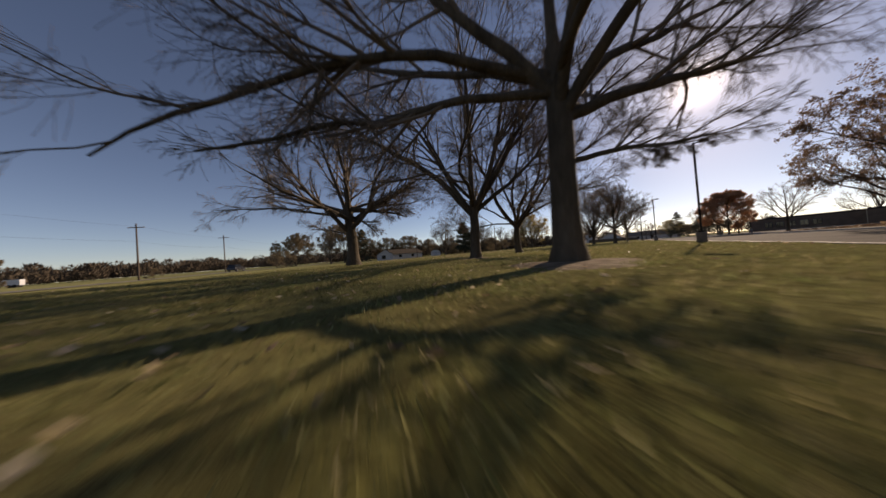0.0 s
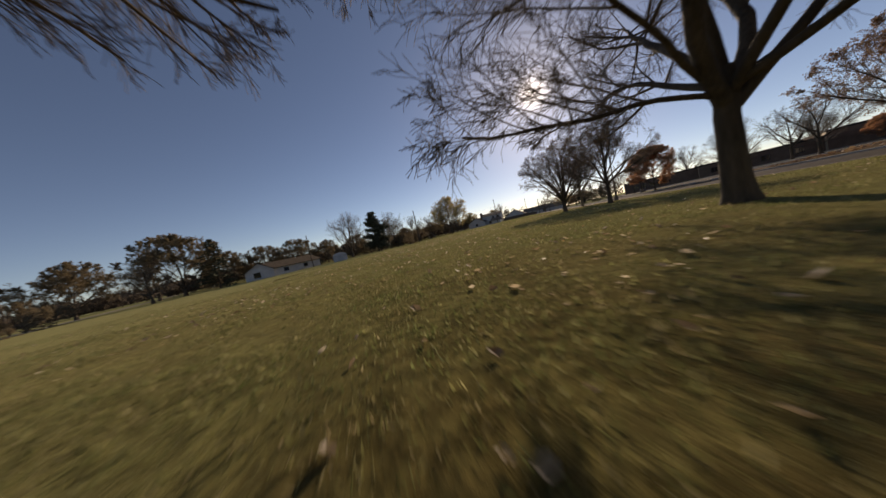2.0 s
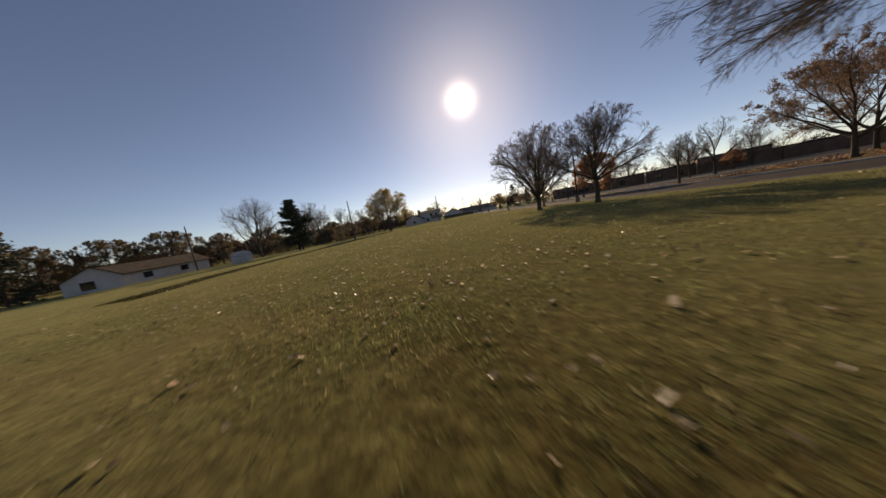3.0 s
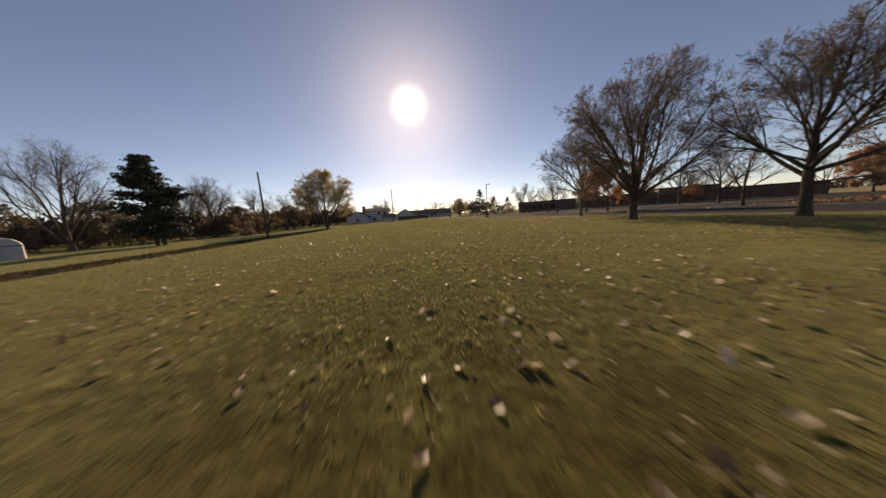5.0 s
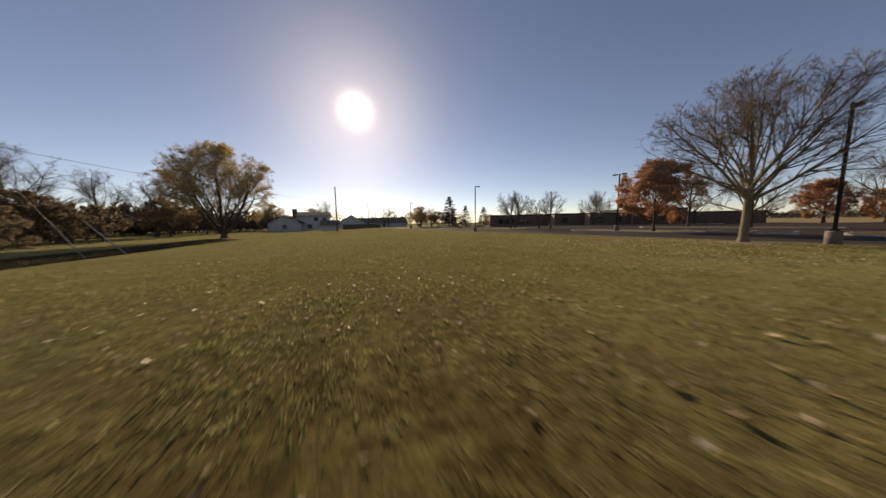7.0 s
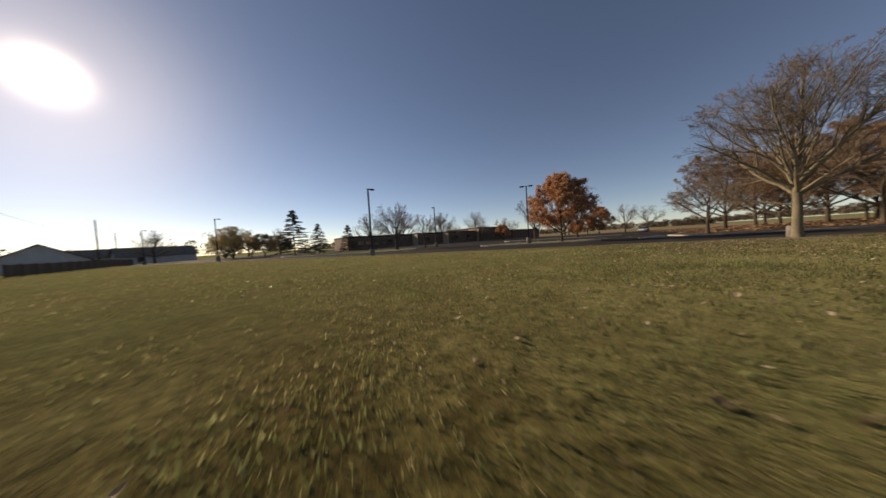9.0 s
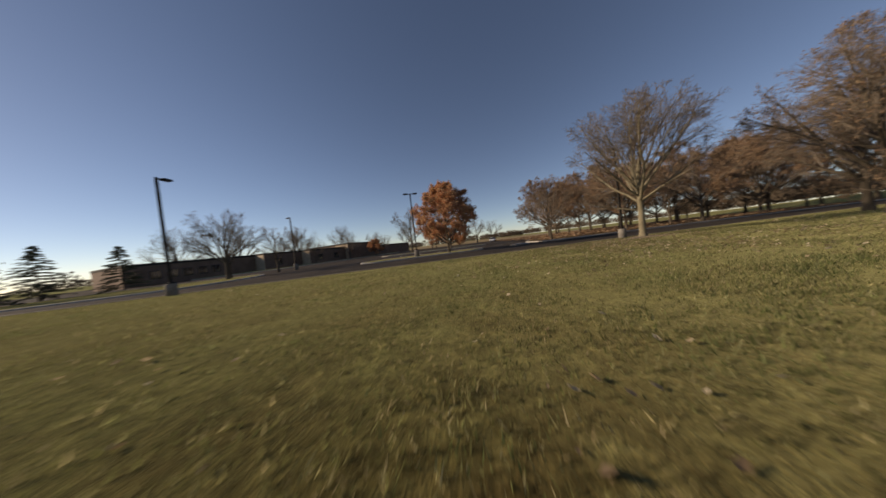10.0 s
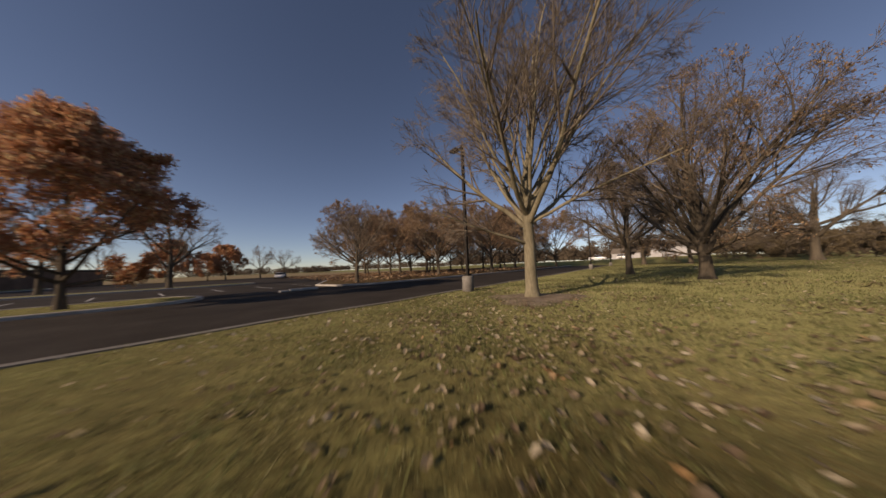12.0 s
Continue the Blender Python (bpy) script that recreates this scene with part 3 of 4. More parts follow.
stand(build_tree("tree", 47, 13.5, 9.6, 2.5, 0.27, 4, 1.8, M_BARK, steep=(45, 76), leader=0.05, limb_parts=True, droop=-0.12, crook=1.45, extra=((205, 50, 2.4, 10.0, 0.012, 0.66), (25, 52, 2.4, 9.5, 0.03, 0.64), (205, 18, 2.6, 6.5, -0.002, 0.22), (214, 30, 2.8, 8.0, -0.002, 0.26), (15, 18, 2.8, 7.5, 0.0, 0.32), (110, 22, 2.8, 7.5, 0.0, 0.34), (295, 20, 2.8, 7.5, 0.0, 0.34))), 45.64, 109.16, "bare tree with a forked trunk", group=PARK)
stand(build_tree("tree", 59, 9.9, 5.5, 1.6, 0.25, 17, 1.0, M_BARK, M_BROWNLEAF, 11000, 0.05, steep=(28, 80), low_limbs=3, limb_parts=True, leader=0.15, extra=((190, 62, 1.2, 7.5, 0.01, 0.6), (20, 78, 1.3, 8.0, 0.0, 0.6))), 42.92, 139.43, "tall round tree with a few brown leaves", group=PARK)
stand(build_tree("tree", 67, 8.9, 5.0, 2.3, 0.22, 18, 1.1, M_BARK, M_BROWNLEAF, 4000, 0.05, steep=(16, 78), low_limbs=1, limb_parts=True), 47.3, 134.1, "broad bare tree with a flared trunk", group=PARK)
stand(build_tree("tree", 71, 8.9, 5.1, 2.5, 0.19, 24, 0.8, M_BARKY, limb_parts=True, steep=(22, 80), low_limbs=3, leader=0.22), 45.96, 149.45, "slim pale-barked bare tree in a mulch ring", group=PARK)

ROW = "trees along the car park"
b1 = stand(build_tree("tree", 83, 12.0, 7.0, 2.4, 0.22, 13, 0.9, M_BARK, M_BROWNLEAF, 20000, 0.08, steep=(22, 72)), 80.3, 142.7, "brown-leaved tree on the leaf-strewn lawn", group=ROW, z=TOP)
b2 = stand(build_tree("tree", 89, 7.0, 4.0, 1.8, 0.16, 8, 0.7, M_BARK), 64.5, 148.3, "small bare tree by the drive", group=ROW, z=TOP)
b3 = stand(build_tree("tree", 97, 12.5, 7.2, 2.4, 0.24, 13, 0.9, M_BARK, M_BROWNLEAF, 24000, 0.08, steep=(22, 72)), 88.0, 133.0, "brown-leaved tree on the leaf-strewn lawn", group=ROW, z=TOP)
k = 0
for x, y in ((98, 131), (85, 126), (92, 119), (83, 116), (100, 121), (87, 106), (97, 109), (79, 103), (90, 95), (101, 98), (84, 87), (96, 85), (110, 107), (112, 128), (76, 123), (75, 109), (106, 117), (93, 128), (104, 132), (80, 95), (107, 95), (74, 92)):
    src = (b1, b3, b1, b3, b2)[k % 5]
    again(src, x, y, "brown-leaved tree on the leaf-strewn lawn" if k % 5 < 4 else "small bare tree on the lawn", 47 * k, 1.05 + 0.25 * ((k * 37) % 10) / 10, ROW, TOP)
    k += 1
for x, y, turn, size in ((68.6, 124.5, 20, 1.0), (69.2, 135.1, 200, 0.84)):
    again(b3, x, y, "brown-leaved tree beside the drive", turn, size, ROW, TOP)
for x, y, s in ((80.6, 162.6, 1.45), (82.5, 171, 1.4), (56.0, 187.5, 1.15), (58.5, 189.6, 1.05), (62, 186, 0.9), (90, 197, 0.9), (99, 192, 0.95), (110, 188, 1.1), (116, 187, 1.0), (138, 172, 1.5), (141, 152, 1.5), (140, 145.5, 1.3), (142, 184, 1.5)):
    again(b2, x, y, "small bare tree on a car park island", 61 * k, s, ROW, TOP)
    k += 1


def build_nose(x, y, rz):
    """The low rounded end of a concrete median."""
    e = empty("median_nose", pose(x, y, LOT + 0.012, rz=rz), "pale chipped concrete median end on the asphalt", "kerb", "median ends")
    bm = boxed(-0.9, 0.9, -0.35, 0.35, -0.05, 0.15, 0.09)
    part("slab", bm, M_CONC, e)
    bm = boxed(1.0, 1.5, -0.3, 0.3, -0.05, 0.10, 0.04)
    part("fragment", bm, M_CONC, e)


build_nose(61.4, 153.2, 100)
for i in range(9):
    x0, y0 = 66.5 + 0.2 * i, 170.0 - 3.1 * i
    o = sheet("parking_line", [(x0, y0), (x0 + 4.6, y0 + 1.0), (x0 + 4.6, y0 + 1.12), (x0, y0 + 0.12)], LOT + 0.018, M_PAINT, "faded white parking bay line", "road marking")


def build_maple(seed, height, crown_r):
    t = build_tree("maple_tree", seed, height, crown_r, 1.2, 0.15, 26, 0.9, M_BARK, M_MAPLE, 62000, 0.085, steep=(10, 68), leader=0.66, leaf_spread=0.09)
    return t


maple = stand(build_maple(101, 8.3, 4.3), 59.58, 162.42, "orange-red maple in full autumn colour on an island", group="", z=TOP)


def build_lamp(heads):
    """A car park light: concrete pedestal, square pole and one or two flat heads."""
    e = new("parking_lamp")
    part("pedestal", lathe([(0.29, -0.3), (0.29, 0.70), (0.27, 0.76), (0.05, 0.77)], 20), M_PEDESTAL, e, "concrete pedestal darkened for its shaded side", True)
    bm = boxed(-0.065, 0.065, -0.065, 0.065, 0.76, 7.45, 0.008)
    part("pole", bm, M_POLE, e)
    part("base_cover", boxed(-0.14, 0.14, -0.14, 0.14, 0.76, 0.86, 0.02), M_POLE, e)
    for s in ((1,), (1, -1))[heads - 1]:
        a, b = sorted((0.05 * s, 0.30 * s))
        part("arm", boxed(a, b, -0.03, 0.03, 7.36, 7.42), M_POLE, e)
        a, b = sorted((0.28 * s, 0.82 * s))
        head = part("lamp_head", boxed(a, b, -0.17, 0.17, 7.34, 7.47, 0.025), M_POLE, e)
        part("lens", boxed(a + 0.06, b - 0.06, -0.13, 0.13, 7.325, 7.342), M_GLASS, head)
    return e


LAMPS = "car park lights"
lamp_1 = build_lamp(1)
lamp_1.matrix_world = pose(56.64, 116.04, gz(56.64, 116.04), rz=0)
tagged(lamp_1, "dark bronze light pole on a concrete pedestal", "street lamp", LAMPS)
for x, y, rz in ((50.46, 147.84, 0), (43.9, 179.5, 0), (39.9, 215.4, 0), (34.4, 243.0, 0), (63.8, 184.7, 60), (61.5, 92.0, 0), (66.5, 66.0, 0)):
    copy_thing(lamp_1, pose(x, y, gz(x, y) if x < edge_x(y) else TOP, rz=rz))
lamp_2 = build_lamp(2)
lamp_2.matrix_world = pose(58.5, 166.2, TOP, rz=105)
tagged(lamp_2, "twin-headed dark light pole on a concrete pedestal", "street lamp", LAMPS)


def build_pole(height, arms):
    e = new("utility_pole")
    part("pole", lathe([(0.16, -0.3), (0.15, 1.0), (0.10, height)], 12), M_WOODPOLE, e, "", True)
    for z in arms:
        arm = part("crossarm", boxed(-1.2, 1.2, -0.06, 0.06, z, z + 0.12), M_WOODPOLE, e)
        for x in (-1.1, -0.6, 0.6, 1.1):
            part("insulator", lathe([(0.03, z + 0.12), (0.05, z + 0.17), (0.03, z + 0.26)], 8, x), M_CONC, arm)
    return e


POLES = "utility poles"
p1 = build_pole(10.2, (9.4,))
p1.matrix_world = pose(-12.9, 79.7, gz(-12.9, 79.7), rz=60)
tagged(p1, "wooden utility pole with a crossarm", "utility pole", POLES)
for x, y in ((-33.3, 92.0), (-60, 108), (20, 60)):
    copy_thing(p1, pose(x, y, gz(x, y), rz=60))
p2 = build_pole(9.3, ())
p2.matrix_world = pose(6.2, 161.8, gz(6.2, 161.8))
tagged(p2, "plain wooden utility pole beside the ditch", "utility pole", POLES)
for x, y in ((20.85, 199.7), (-23.4, 149.9), (28.5, 240.0), (33, 275)):
    copy_thing(p2, pose(x, y, gz(x, y)))


# ---- buildings ----
def wall_box(name, w, d, h, m, material, label, category):
    e = empty(name, m, label, category)
    part("wall", boxed(0, w, 0, d, -0.4, h), material, e)
    part("roof", boxed(-0.06, w + 0.06, -0.06, d + 0.06, h, h + 0.42, 0.03), M_FASCIA, e)
    return e


BX, BY, BT = 82.6, 204.9, -21.4
bu, bn = Vector((math.cos(radians(BT)), math.sin(radians(BT)))), Vector((math.sin(radians(BT)), -math.cos(radians(BT))))
for name, u0, w, off, d, h, tan, panes in (("school_wing", -19.0, 19.3, -3.2, 16, 3.4, 0, (3.5, 5.6, 7.7, 9.8, 11.9)), ("school_wing", 0.4, 9.1, 0.0, 18, 3.45, 6, (3.2,)), ("school_wing", 9.6, 11.8, 3.0, 20, 3.4, 6, (3.0, 8.2)), ("school_hall", 21.5, 14.5, 4.0, 18, 4.4, 5, ()), ("school_wing", 36.1, 28, -2.0, 18, 3.4, 0, ())):
    p = Vector((BX, BY)) + bu * u0 + bn * off
    e = wall_box(name, w, d, h, pose(p.x, p.y, LOT, rz=BT), M_BRICK, "low brown brick school building with a dark flat roof", "building")
    # thin facing on the left end, coloured bright for sunlight
    if tan:
        part("end_wall", boxed(-0.12, -0.004, 0.02, tan, -0.4, h), M_LITBRICK, e, "tan block end wall coloured as if sunlit")
    for u in panes:
        win = part("window", boxed(u - 0.75, u + 0.75, -0.05, 0.03, 0.95, 2.45, 0.01), M_TRIM, e)
        for q in (-0.36, 0.36):
            part("pane", boxed(u + q - 0.31, u + q + 0.31, -0.062, -0.045, 1.02, 2.38), M_GLASS, win)


def build_house(name, w, d, wall_h, roof_h, m, label, windows, wall_mat=M_SIDING, roof_mat=M_ROOF):
    """A gabled house: walls, roof with eaves, framed windows. The ridge runs along its width."""
    e = empty(name, m, label, "house")
    bm = bmesh.new()
    pts = [(0, 0), (d, 0), (d, wall_h), (d / 2, wall_h + roof_h), (0, wall_h)]
    a = [bm.verts.new((0, y, z if i > 1 else -0.5)) for i, (y, z) in enumerate(pts)]
    b = [bm.verts.new((w, y, z if i > 1 else -0.5)) for i, (y, z) in enumerate(pts)]
    bm.faces.new(list(reversed(a)))
    bm.faces.new(b)
    for i in range(5):
        j = (i + 1) % 5
        bm.faces.new((a[i], a[j], b[j], b[i]))
    bmesh.ops.recalc_face_normals(bm, faces=bm.faces)
    part("wall", bm, wall_mat, e)
    for s in (0, 1):
        bm = bmesh.new()
        y0, y1 = (-0.4, d / 2) if s == 0 else (d + 0.4, d / 2)
        z0, z1 = wall_h - 0.4 * roof_h / (d / 2) + 0.03, wall_h + roof_h + 0.03
        lo = [bm.verts.new(p) for p in ((-0.4, y0, z0), (w + 0.4, y0, z0), (w + 0.4, y1, z1), (-0.4, y1, z1))]
        hi = [bm.verts.new((v.co.x, v.co.y, v.co.z + 0.14)) for v in lo]
        bm.faces.new(lo)
        bm.faces.new(hi)
        for i in range(4):
            bm.faces.new((lo[i], lo[(i + 1) % 4], hi[(i + 1) % 4], hi[i]))
        bmesh.ops.recalc_face_normals(bm, faces=bm.faces)
        part("roof", bm, roof_mat, e)
    for side, u, z, ww, wh in windows:
        win = part("window", boxed(u - ww / 2 - 0.08, u + ww / 2 + 0.08, -0.05, 0.02, z - 0.08, z + wh + 0.08) if side == "f" else boxed(-0.05, 0.02, u - ww / 2 - 0.08, u + ww / 2 + 0.08, z - 0.08, z + wh + 0.08), M_TRIM, e)
        part("pane", boxed(u - ww / 2, u + ww / 2, -0.07, -0.045, z, z + wh) if side == "f" else boxed(-0.07, -0.045, u - ww / 2, u + ww / 2, z, z + wh), M_GLASS, win)
    return e


build_house("house", 15, 8, 2.5, 1.7, pose(-28, 141, -0.85, rz=90), "white ranch house with a brown shingle roof", (("f", 4, 1.1, 1.2, 0.9), ("f", 10, 1.1, 1.2, 0.9)), roof_mat=M_ROOFDARK)
build_house("house_wing", 8, 6, 2.5, 1.9, pose(-26.5, 140.7, -0.85, rz=151), "white gabled wing of a ranch house", (("s", 3.6, 0.9, 1.3, 1.2),), roof_mat=M_ROOFDARK)
build_house("house", 9, 9, 2.6, 2.4, pose(7.5, 231.0, -0.5, rz=90), "white gabled house with a brown roof", (("s", 4.5, 0.9, 0.9, 1.0),), roof_mat=M_ROOFDARK)
h2 = build_house("house", 10, 8, 5.0, 1.3, pose(5.2, 236, -0.5, rz=3), "white two-storey house with a low pale roof", (("f", 6.0, 3.3, 1.0, 1.1), ("f", 8.6, 3.3, 1.0, 1.1), ("f", 4, 0.9, 1.2, 1.1)))
part("chimney", boxed(-1.0, 0.3, 0.5, 1.5, 0, 7.3, 0.04), M_BRICK, h2, "brown brick chimney")
build_house("house", 12, 10, 2.3, 2.9, pose(27.5, 238, -0.6, rz=92), "pale bungalow with a broad grey roof", (("f", 3, 1.0, 1.2, 1.1), ("f", 8, 1.0, 1.2, 1.1)))
build_house("house", 14, 9, 2.6, 2.2, pose(24, 268, -0.5, rz=4), "pale bungalow with a broad grey roof", (("f", 5, 1.0, 1.2, 1.1),))
build_house("house", 15, 9, 2.5, 2.4, pose(32, 262, -0.6, rz=3), "pale bungalow with a broad grey roof", (("f", 4, 1.0, 1.2, 1.1),))
build_house("garage", 3.6, 4, 2.1, 0.9, pose(17.0, 205.9, -0.7, rz=5), "small white garage with a dark roof", ())
build_house("outbuilding", 15, 12, 4.4, 1.6, pose(66, 33, 1.1, rz=184), "long white outbuilding behind the trees", (), M_VINYL)
build_house("house", 10, 8, 2.8, 2.0, pose(80, 30, 1.1, rz=184), "small pale house beyond the lawn", (), M_VINYL)


# ---- grass and fallen leaves ----
STRIP = [(58, 88), (50, 92.5), (44, 97), (38, 104), (33, 111), (28.5, 121), (26.5, 134), (25, 146), (24.5, 155), (28, 160.5), (33, 161), (40, 157), (50, 150), (56, 146)]


def strip_spots(rng, count, half):
    """Random places within half metres of the strip of lawn."""
    p = np.array(STRIP, float)
    d = np.diff(p, axis=0)
    L = np.hypot(d[:, 0], d[:, 1])
    i = rng.choice(len(L), count, p=L / L.sum())
    f = rng.uniform(0, 1, count)[:, None]
    nrm = np.stack([-d[:, 1], d[:, 0]], 1) / L[:, None]
    return p[i] + d[i] * f + nrm[i] * (rng.uniform(-half, half, count)[:, None]) + rng.normal(0, 0.6, (count, 2))


def heights(xy):
    return np.array([gz(x, y) for x, y in xy])


def build_grass():
    rng = np.random.default_rng(8)
    vs, fs, base = [], [], 0
    for count, half, hgt, wid in ((230000, 2.6, 0.048, 0.006), (330000, 9.0, 0.055, 0.008), (260000, 26.0, 0.06, 0.012)):
        xy = strip_spots(rng, count, half)
        if half > 20:
            xy = np.concatenate([xy, np.column_stack([rng.uniform(13, 44, 90000), rng.uniform(164, 212, 90000)])])
        xy = xy[xy[:, 0] < 51.2 - 0.2 * (xy[:, 1] - 148)]
        clump = np.array([0.9 * noise.noise((x * 0.55, y * 0.55, 0.0)) + 0.4 * noise.noise((x * 1.6, y * 1.6, 0.5)) + 0.45 * noise.noise((x * 4.7, y * 4.7, 2.5)) for x, y in xy])
        keep = clump + rng.uniform(-0.5, 0.5, len(xy)) > -0.2
        xy, clump = xy[keep], clump[keep]
        n = len(xy)
        z = heights(xy)
        a = rng.uniform(0, 2 * math.pi, n)
        h = hgt * rng.uniform(0.5, 1.35, n) * (1 + 0.5 * clump)
        w = wid * rng.uniform(0.6, 1.3, n)
        side = np.stack([np.cos(a), np.sin(a), 0 * a], 1) * w[:, None]
        lean = np.stack([rng.normal(0, 0.45, n), rng.normal(0, 0.45, n), np.ones(n)], 1) * h[:, None]
        root = np.column_stack([xy, z - 0.004])
        v = np.stack([root - side, root + side, root + lean], 1).reshape(-1, 3)
        vs.append(v)
        fs.append(np.arange(n * 3).reshape(-1, 3) + base)
        base += n * 3
    tagged(new("grass", fast_mesh("grass", np.concatenate(vs), np.concatenate(fs), M_BLADE, True)), "short mown grass blades, green and dry", "grass", kind="stuff")


build_grass()


def build_litter(name, rng, xy, zoff, size, label, leaf=M_LITTER):
    """Curled dry leaves lying on the grass, each with five corners and a raised rim."""
    n = len(xy)
    a = rng.uniform(0, 2 * math.pi, n)
    s = size * rng.uniform(0.62, 1.2, n) ** 2 * np.where((xy[:, 1] < 143) & (xy[:, 1] > 102), 1.5, 1.1)
    tilt = rng.normal(0, 0.32, (n, 2))
    shape = np.array([(0, 0), (1.0, 0.0), (0.35, 0.62), (-0.75, 0.45), (-0.8, -0.42), (0.3, -0.66)])
    curl = rng.uniform(0.05, 0.6, (n, 6)) * np.array([0, 1, 1, 1, 1, 1])
    ca, sa = np.cos(a)[:, None], np.sin(a)[:, None]
    lx = (ca * shape[:, 0] - sa * shape[:, 1]) * s[:, None]
    ly = (sa * shape[:, 0] + ca * shape[:, 1]) * s[:, None]
    z = heights(xy)[:, None] if zoff is None else np.full((n, 1), zoff)
    lz = z + 0.022 + lx * tilt[:, :1] + ly * tilt[:, 1:] + curl * s[:, None]
    v = np.stack([xy[:, :1] + lx, xy[:, 1:] + ly, lz], 2).reshape(-1, 3)
    tri = np.array([(0, 1, 2), (0, 2, 3), (0, 3, 4), (0, 4, 5), (0, 5, 1)])
    f = (np.arange(n) * 6)[:, None, None] + tri
    tagged(new(name, fast_mesh(name, v, f.reshape(-1, 3), leaf, True)), label, "fallen leaves", kind="stuff")


rng1 = np.random.default_rng(21)
spots = np.concatenate([strip_spots(rng1, 7200, 6), strip_spots(rng1, 5200, 22), rng1.normal((41, 150), (6, 5), (1500, 2)), rng1.normal((42.5, 151.5), (3.6, 3.2), (6500, 2)), rng1.normal((30, 124), (5, 10), (1700, 2))])
keep = np.array([noise.noise((x * 0.25, y * 0.25, 4.0)) + rng1.uniform(-0.45, 0.45) > (-0.08 if y < 143 or math.hypot(x - 43, y - 151) < 8 else 0.16) and x < edge_x(y) - 0.2 for x, y in spots])
build_litter("leaf_litter", rng1, spots[keep], None, 0.035, "scattered pale and brown fallen leaves on the lawn")
spots = np.column_stack([rng1.uniform(64, 118, 9000), rng1.uniform(86, 149, 9000)])
spots = spots[(spots[:, 0] > 63 - 0.2 * (spots[:, 1] - 148) + 1)]
build_litter("leaf_carpet", rng1, spots, TOP + 0.0, 0.16, "thick brown leaf carpet under the trees", M_BROWNLEAF)


def ring_sheet(name, x, y, r, material, label):
    """A worn, uneven ring of mulch round a trunk."""
    rng = np.random.default_rng(int(x * 10))
    bm = bmesh.new()
    rad = [(0.0, 0.05), (0.35, 0.06), (0.75, 0.035), (1.0, -0.01)]
    n = 28
    jag = [1 + 0.18 * math.sin(3 * k * 0.224 + x) + rng.uniform(-0.08, 0.08) for k in range(n)]
    mid = bm.verts.new((x, y, gz(x, y) + 0.06))
    rows = []
    for f, h in rad[1:]:
        rows.append([bm.verts.new((x + r * f * jag[k] * math.cos(k * 2 * math.pi / n), y + r * f * jag[k] * math.sin(k * 2 * math.pi / n), gz(x + r * f * math.cos(k * 2 * math.pi / n), y + r * f * math.sin(k * 2 * math.pi / n)) + h + rng.uniform(-0.006, 0.006))) for k in range(n)])
    for k in range(n):
        bm.faces.new((mid, rows[0][k], rows[0][(k + 1) % n]))
        for a, b in zip(rows, rows[1:]):
            bm.faces.new((a[k], b[k], b[(k + 1) % n], a[(k + 1) % n]))
    me = bpy.data.meshes.new(name)
    bm.to_mesh(me)
    bm.free()
    me.materials.append(material)
    tagged(new(name, me), label, "mulch", kind="structure")


ring_sheet("mulch", 54.9, 95.6, 1.5, M_MULCH, "pale wood mulch ring at the foot of a tree")
ring_sheet("mulch", 45.96, 149.45, 1.5, M_MULCH, "pale wood mulch ring at the foot of a tree")
ring_sheet("mulch", 47.7, 100.7, 1.0, M_MULCH, "worn mulch ring at the foot of a tree")


# ---- the far side: pines, willow, bare trees and shrubs ----
def build_spruce(name, seed, height, base_r, thick=0.16, start=0.1, step=0.07, needles=1.0, size=0.11, full=0.8, jitter=0.08, boughs=1.0):
    """A narrow conifer with whorls of drooping needled boughs."""
    rng = np.random.default_rng(seed)
    tree = new(name)
    v, f = tubes([(np.array([(0, 0, -0.15), (0, 0, height * 0.5), (0, 0, height * 0.97)]), np.array([thick, thick * 0.62, 0.02]))], 8)
    finish(new("trunk", mesh_of("trunk", v, f, M_BARK, False)), tree)
    lines, spots, ways = [], [], []
    z = height * start
    while z < height * 0.98:
        t = 1 - z / height
        for k in range(int((6 + 3 * t) * boughs)):
            az = rng.uniform(0, 6.28)
            L = base_r * (t ** full) * rng.uniform(0.65, 1.1) + 0.15
            ln = curve_line(rng, (0, 0, z + rng.normal(0, jitter)), (math.cos(az), math.sin(az), 0.1), L, 6, 0.06, -0.05)
            lines.append((ln, np.linspace(0.025, 0.006, 6)))
            for q in range(int((24 + 46 * t) * needles)):
                a = rng.uniform(0.2, 1.0) * 5
                i = min(int(a), 4)
                spots.append(ln[i] + (ln[i + 1] - ln[i]) * (a - i) + rng.normal(0, 1, 3) * np.array([0.10, 0.10, 0.05]) - np.array([0, 0, 0.04]))
        z += height * (step if t > 0.3 else step * 0.65)
    v, f = tubes(lines, 4)
    tagged(finish(new("boughwork", mesh_of("boughwork", v, f, M_BARK, False)), tree), kind="stuff")
    v, f = leaf_cards(rng, spots, size, 0.12)
    tagged(finish(new("foliage", fast_mesh("foliage", v, f, M_NEEDLE, True)), tree), kind="stuff")
    return tree


FAR = "trees along the far side"
sp = stand(build_spruce("spruce_tree", 5, 8.8, 4.1, 0.14, 0.08, 0.06, 1.5, 0.12), 49.5, 208.2, "dark drooping spruce on a grass island", "tree", "spruces", z=TOP)
again(sp, 54.6, 208.6, "dark drooping spruce on a grass island", 70, 0.72, "spruces", TOP)
again(sp, 56.9, 201.6, "dark drooping spruce on a grass island", 160, 0.62, "spruces", TOP)
again(sp, -42.4, 135.7, "tall dark spruce beside a rounded brown tree", 30, 1.55, "spruces")


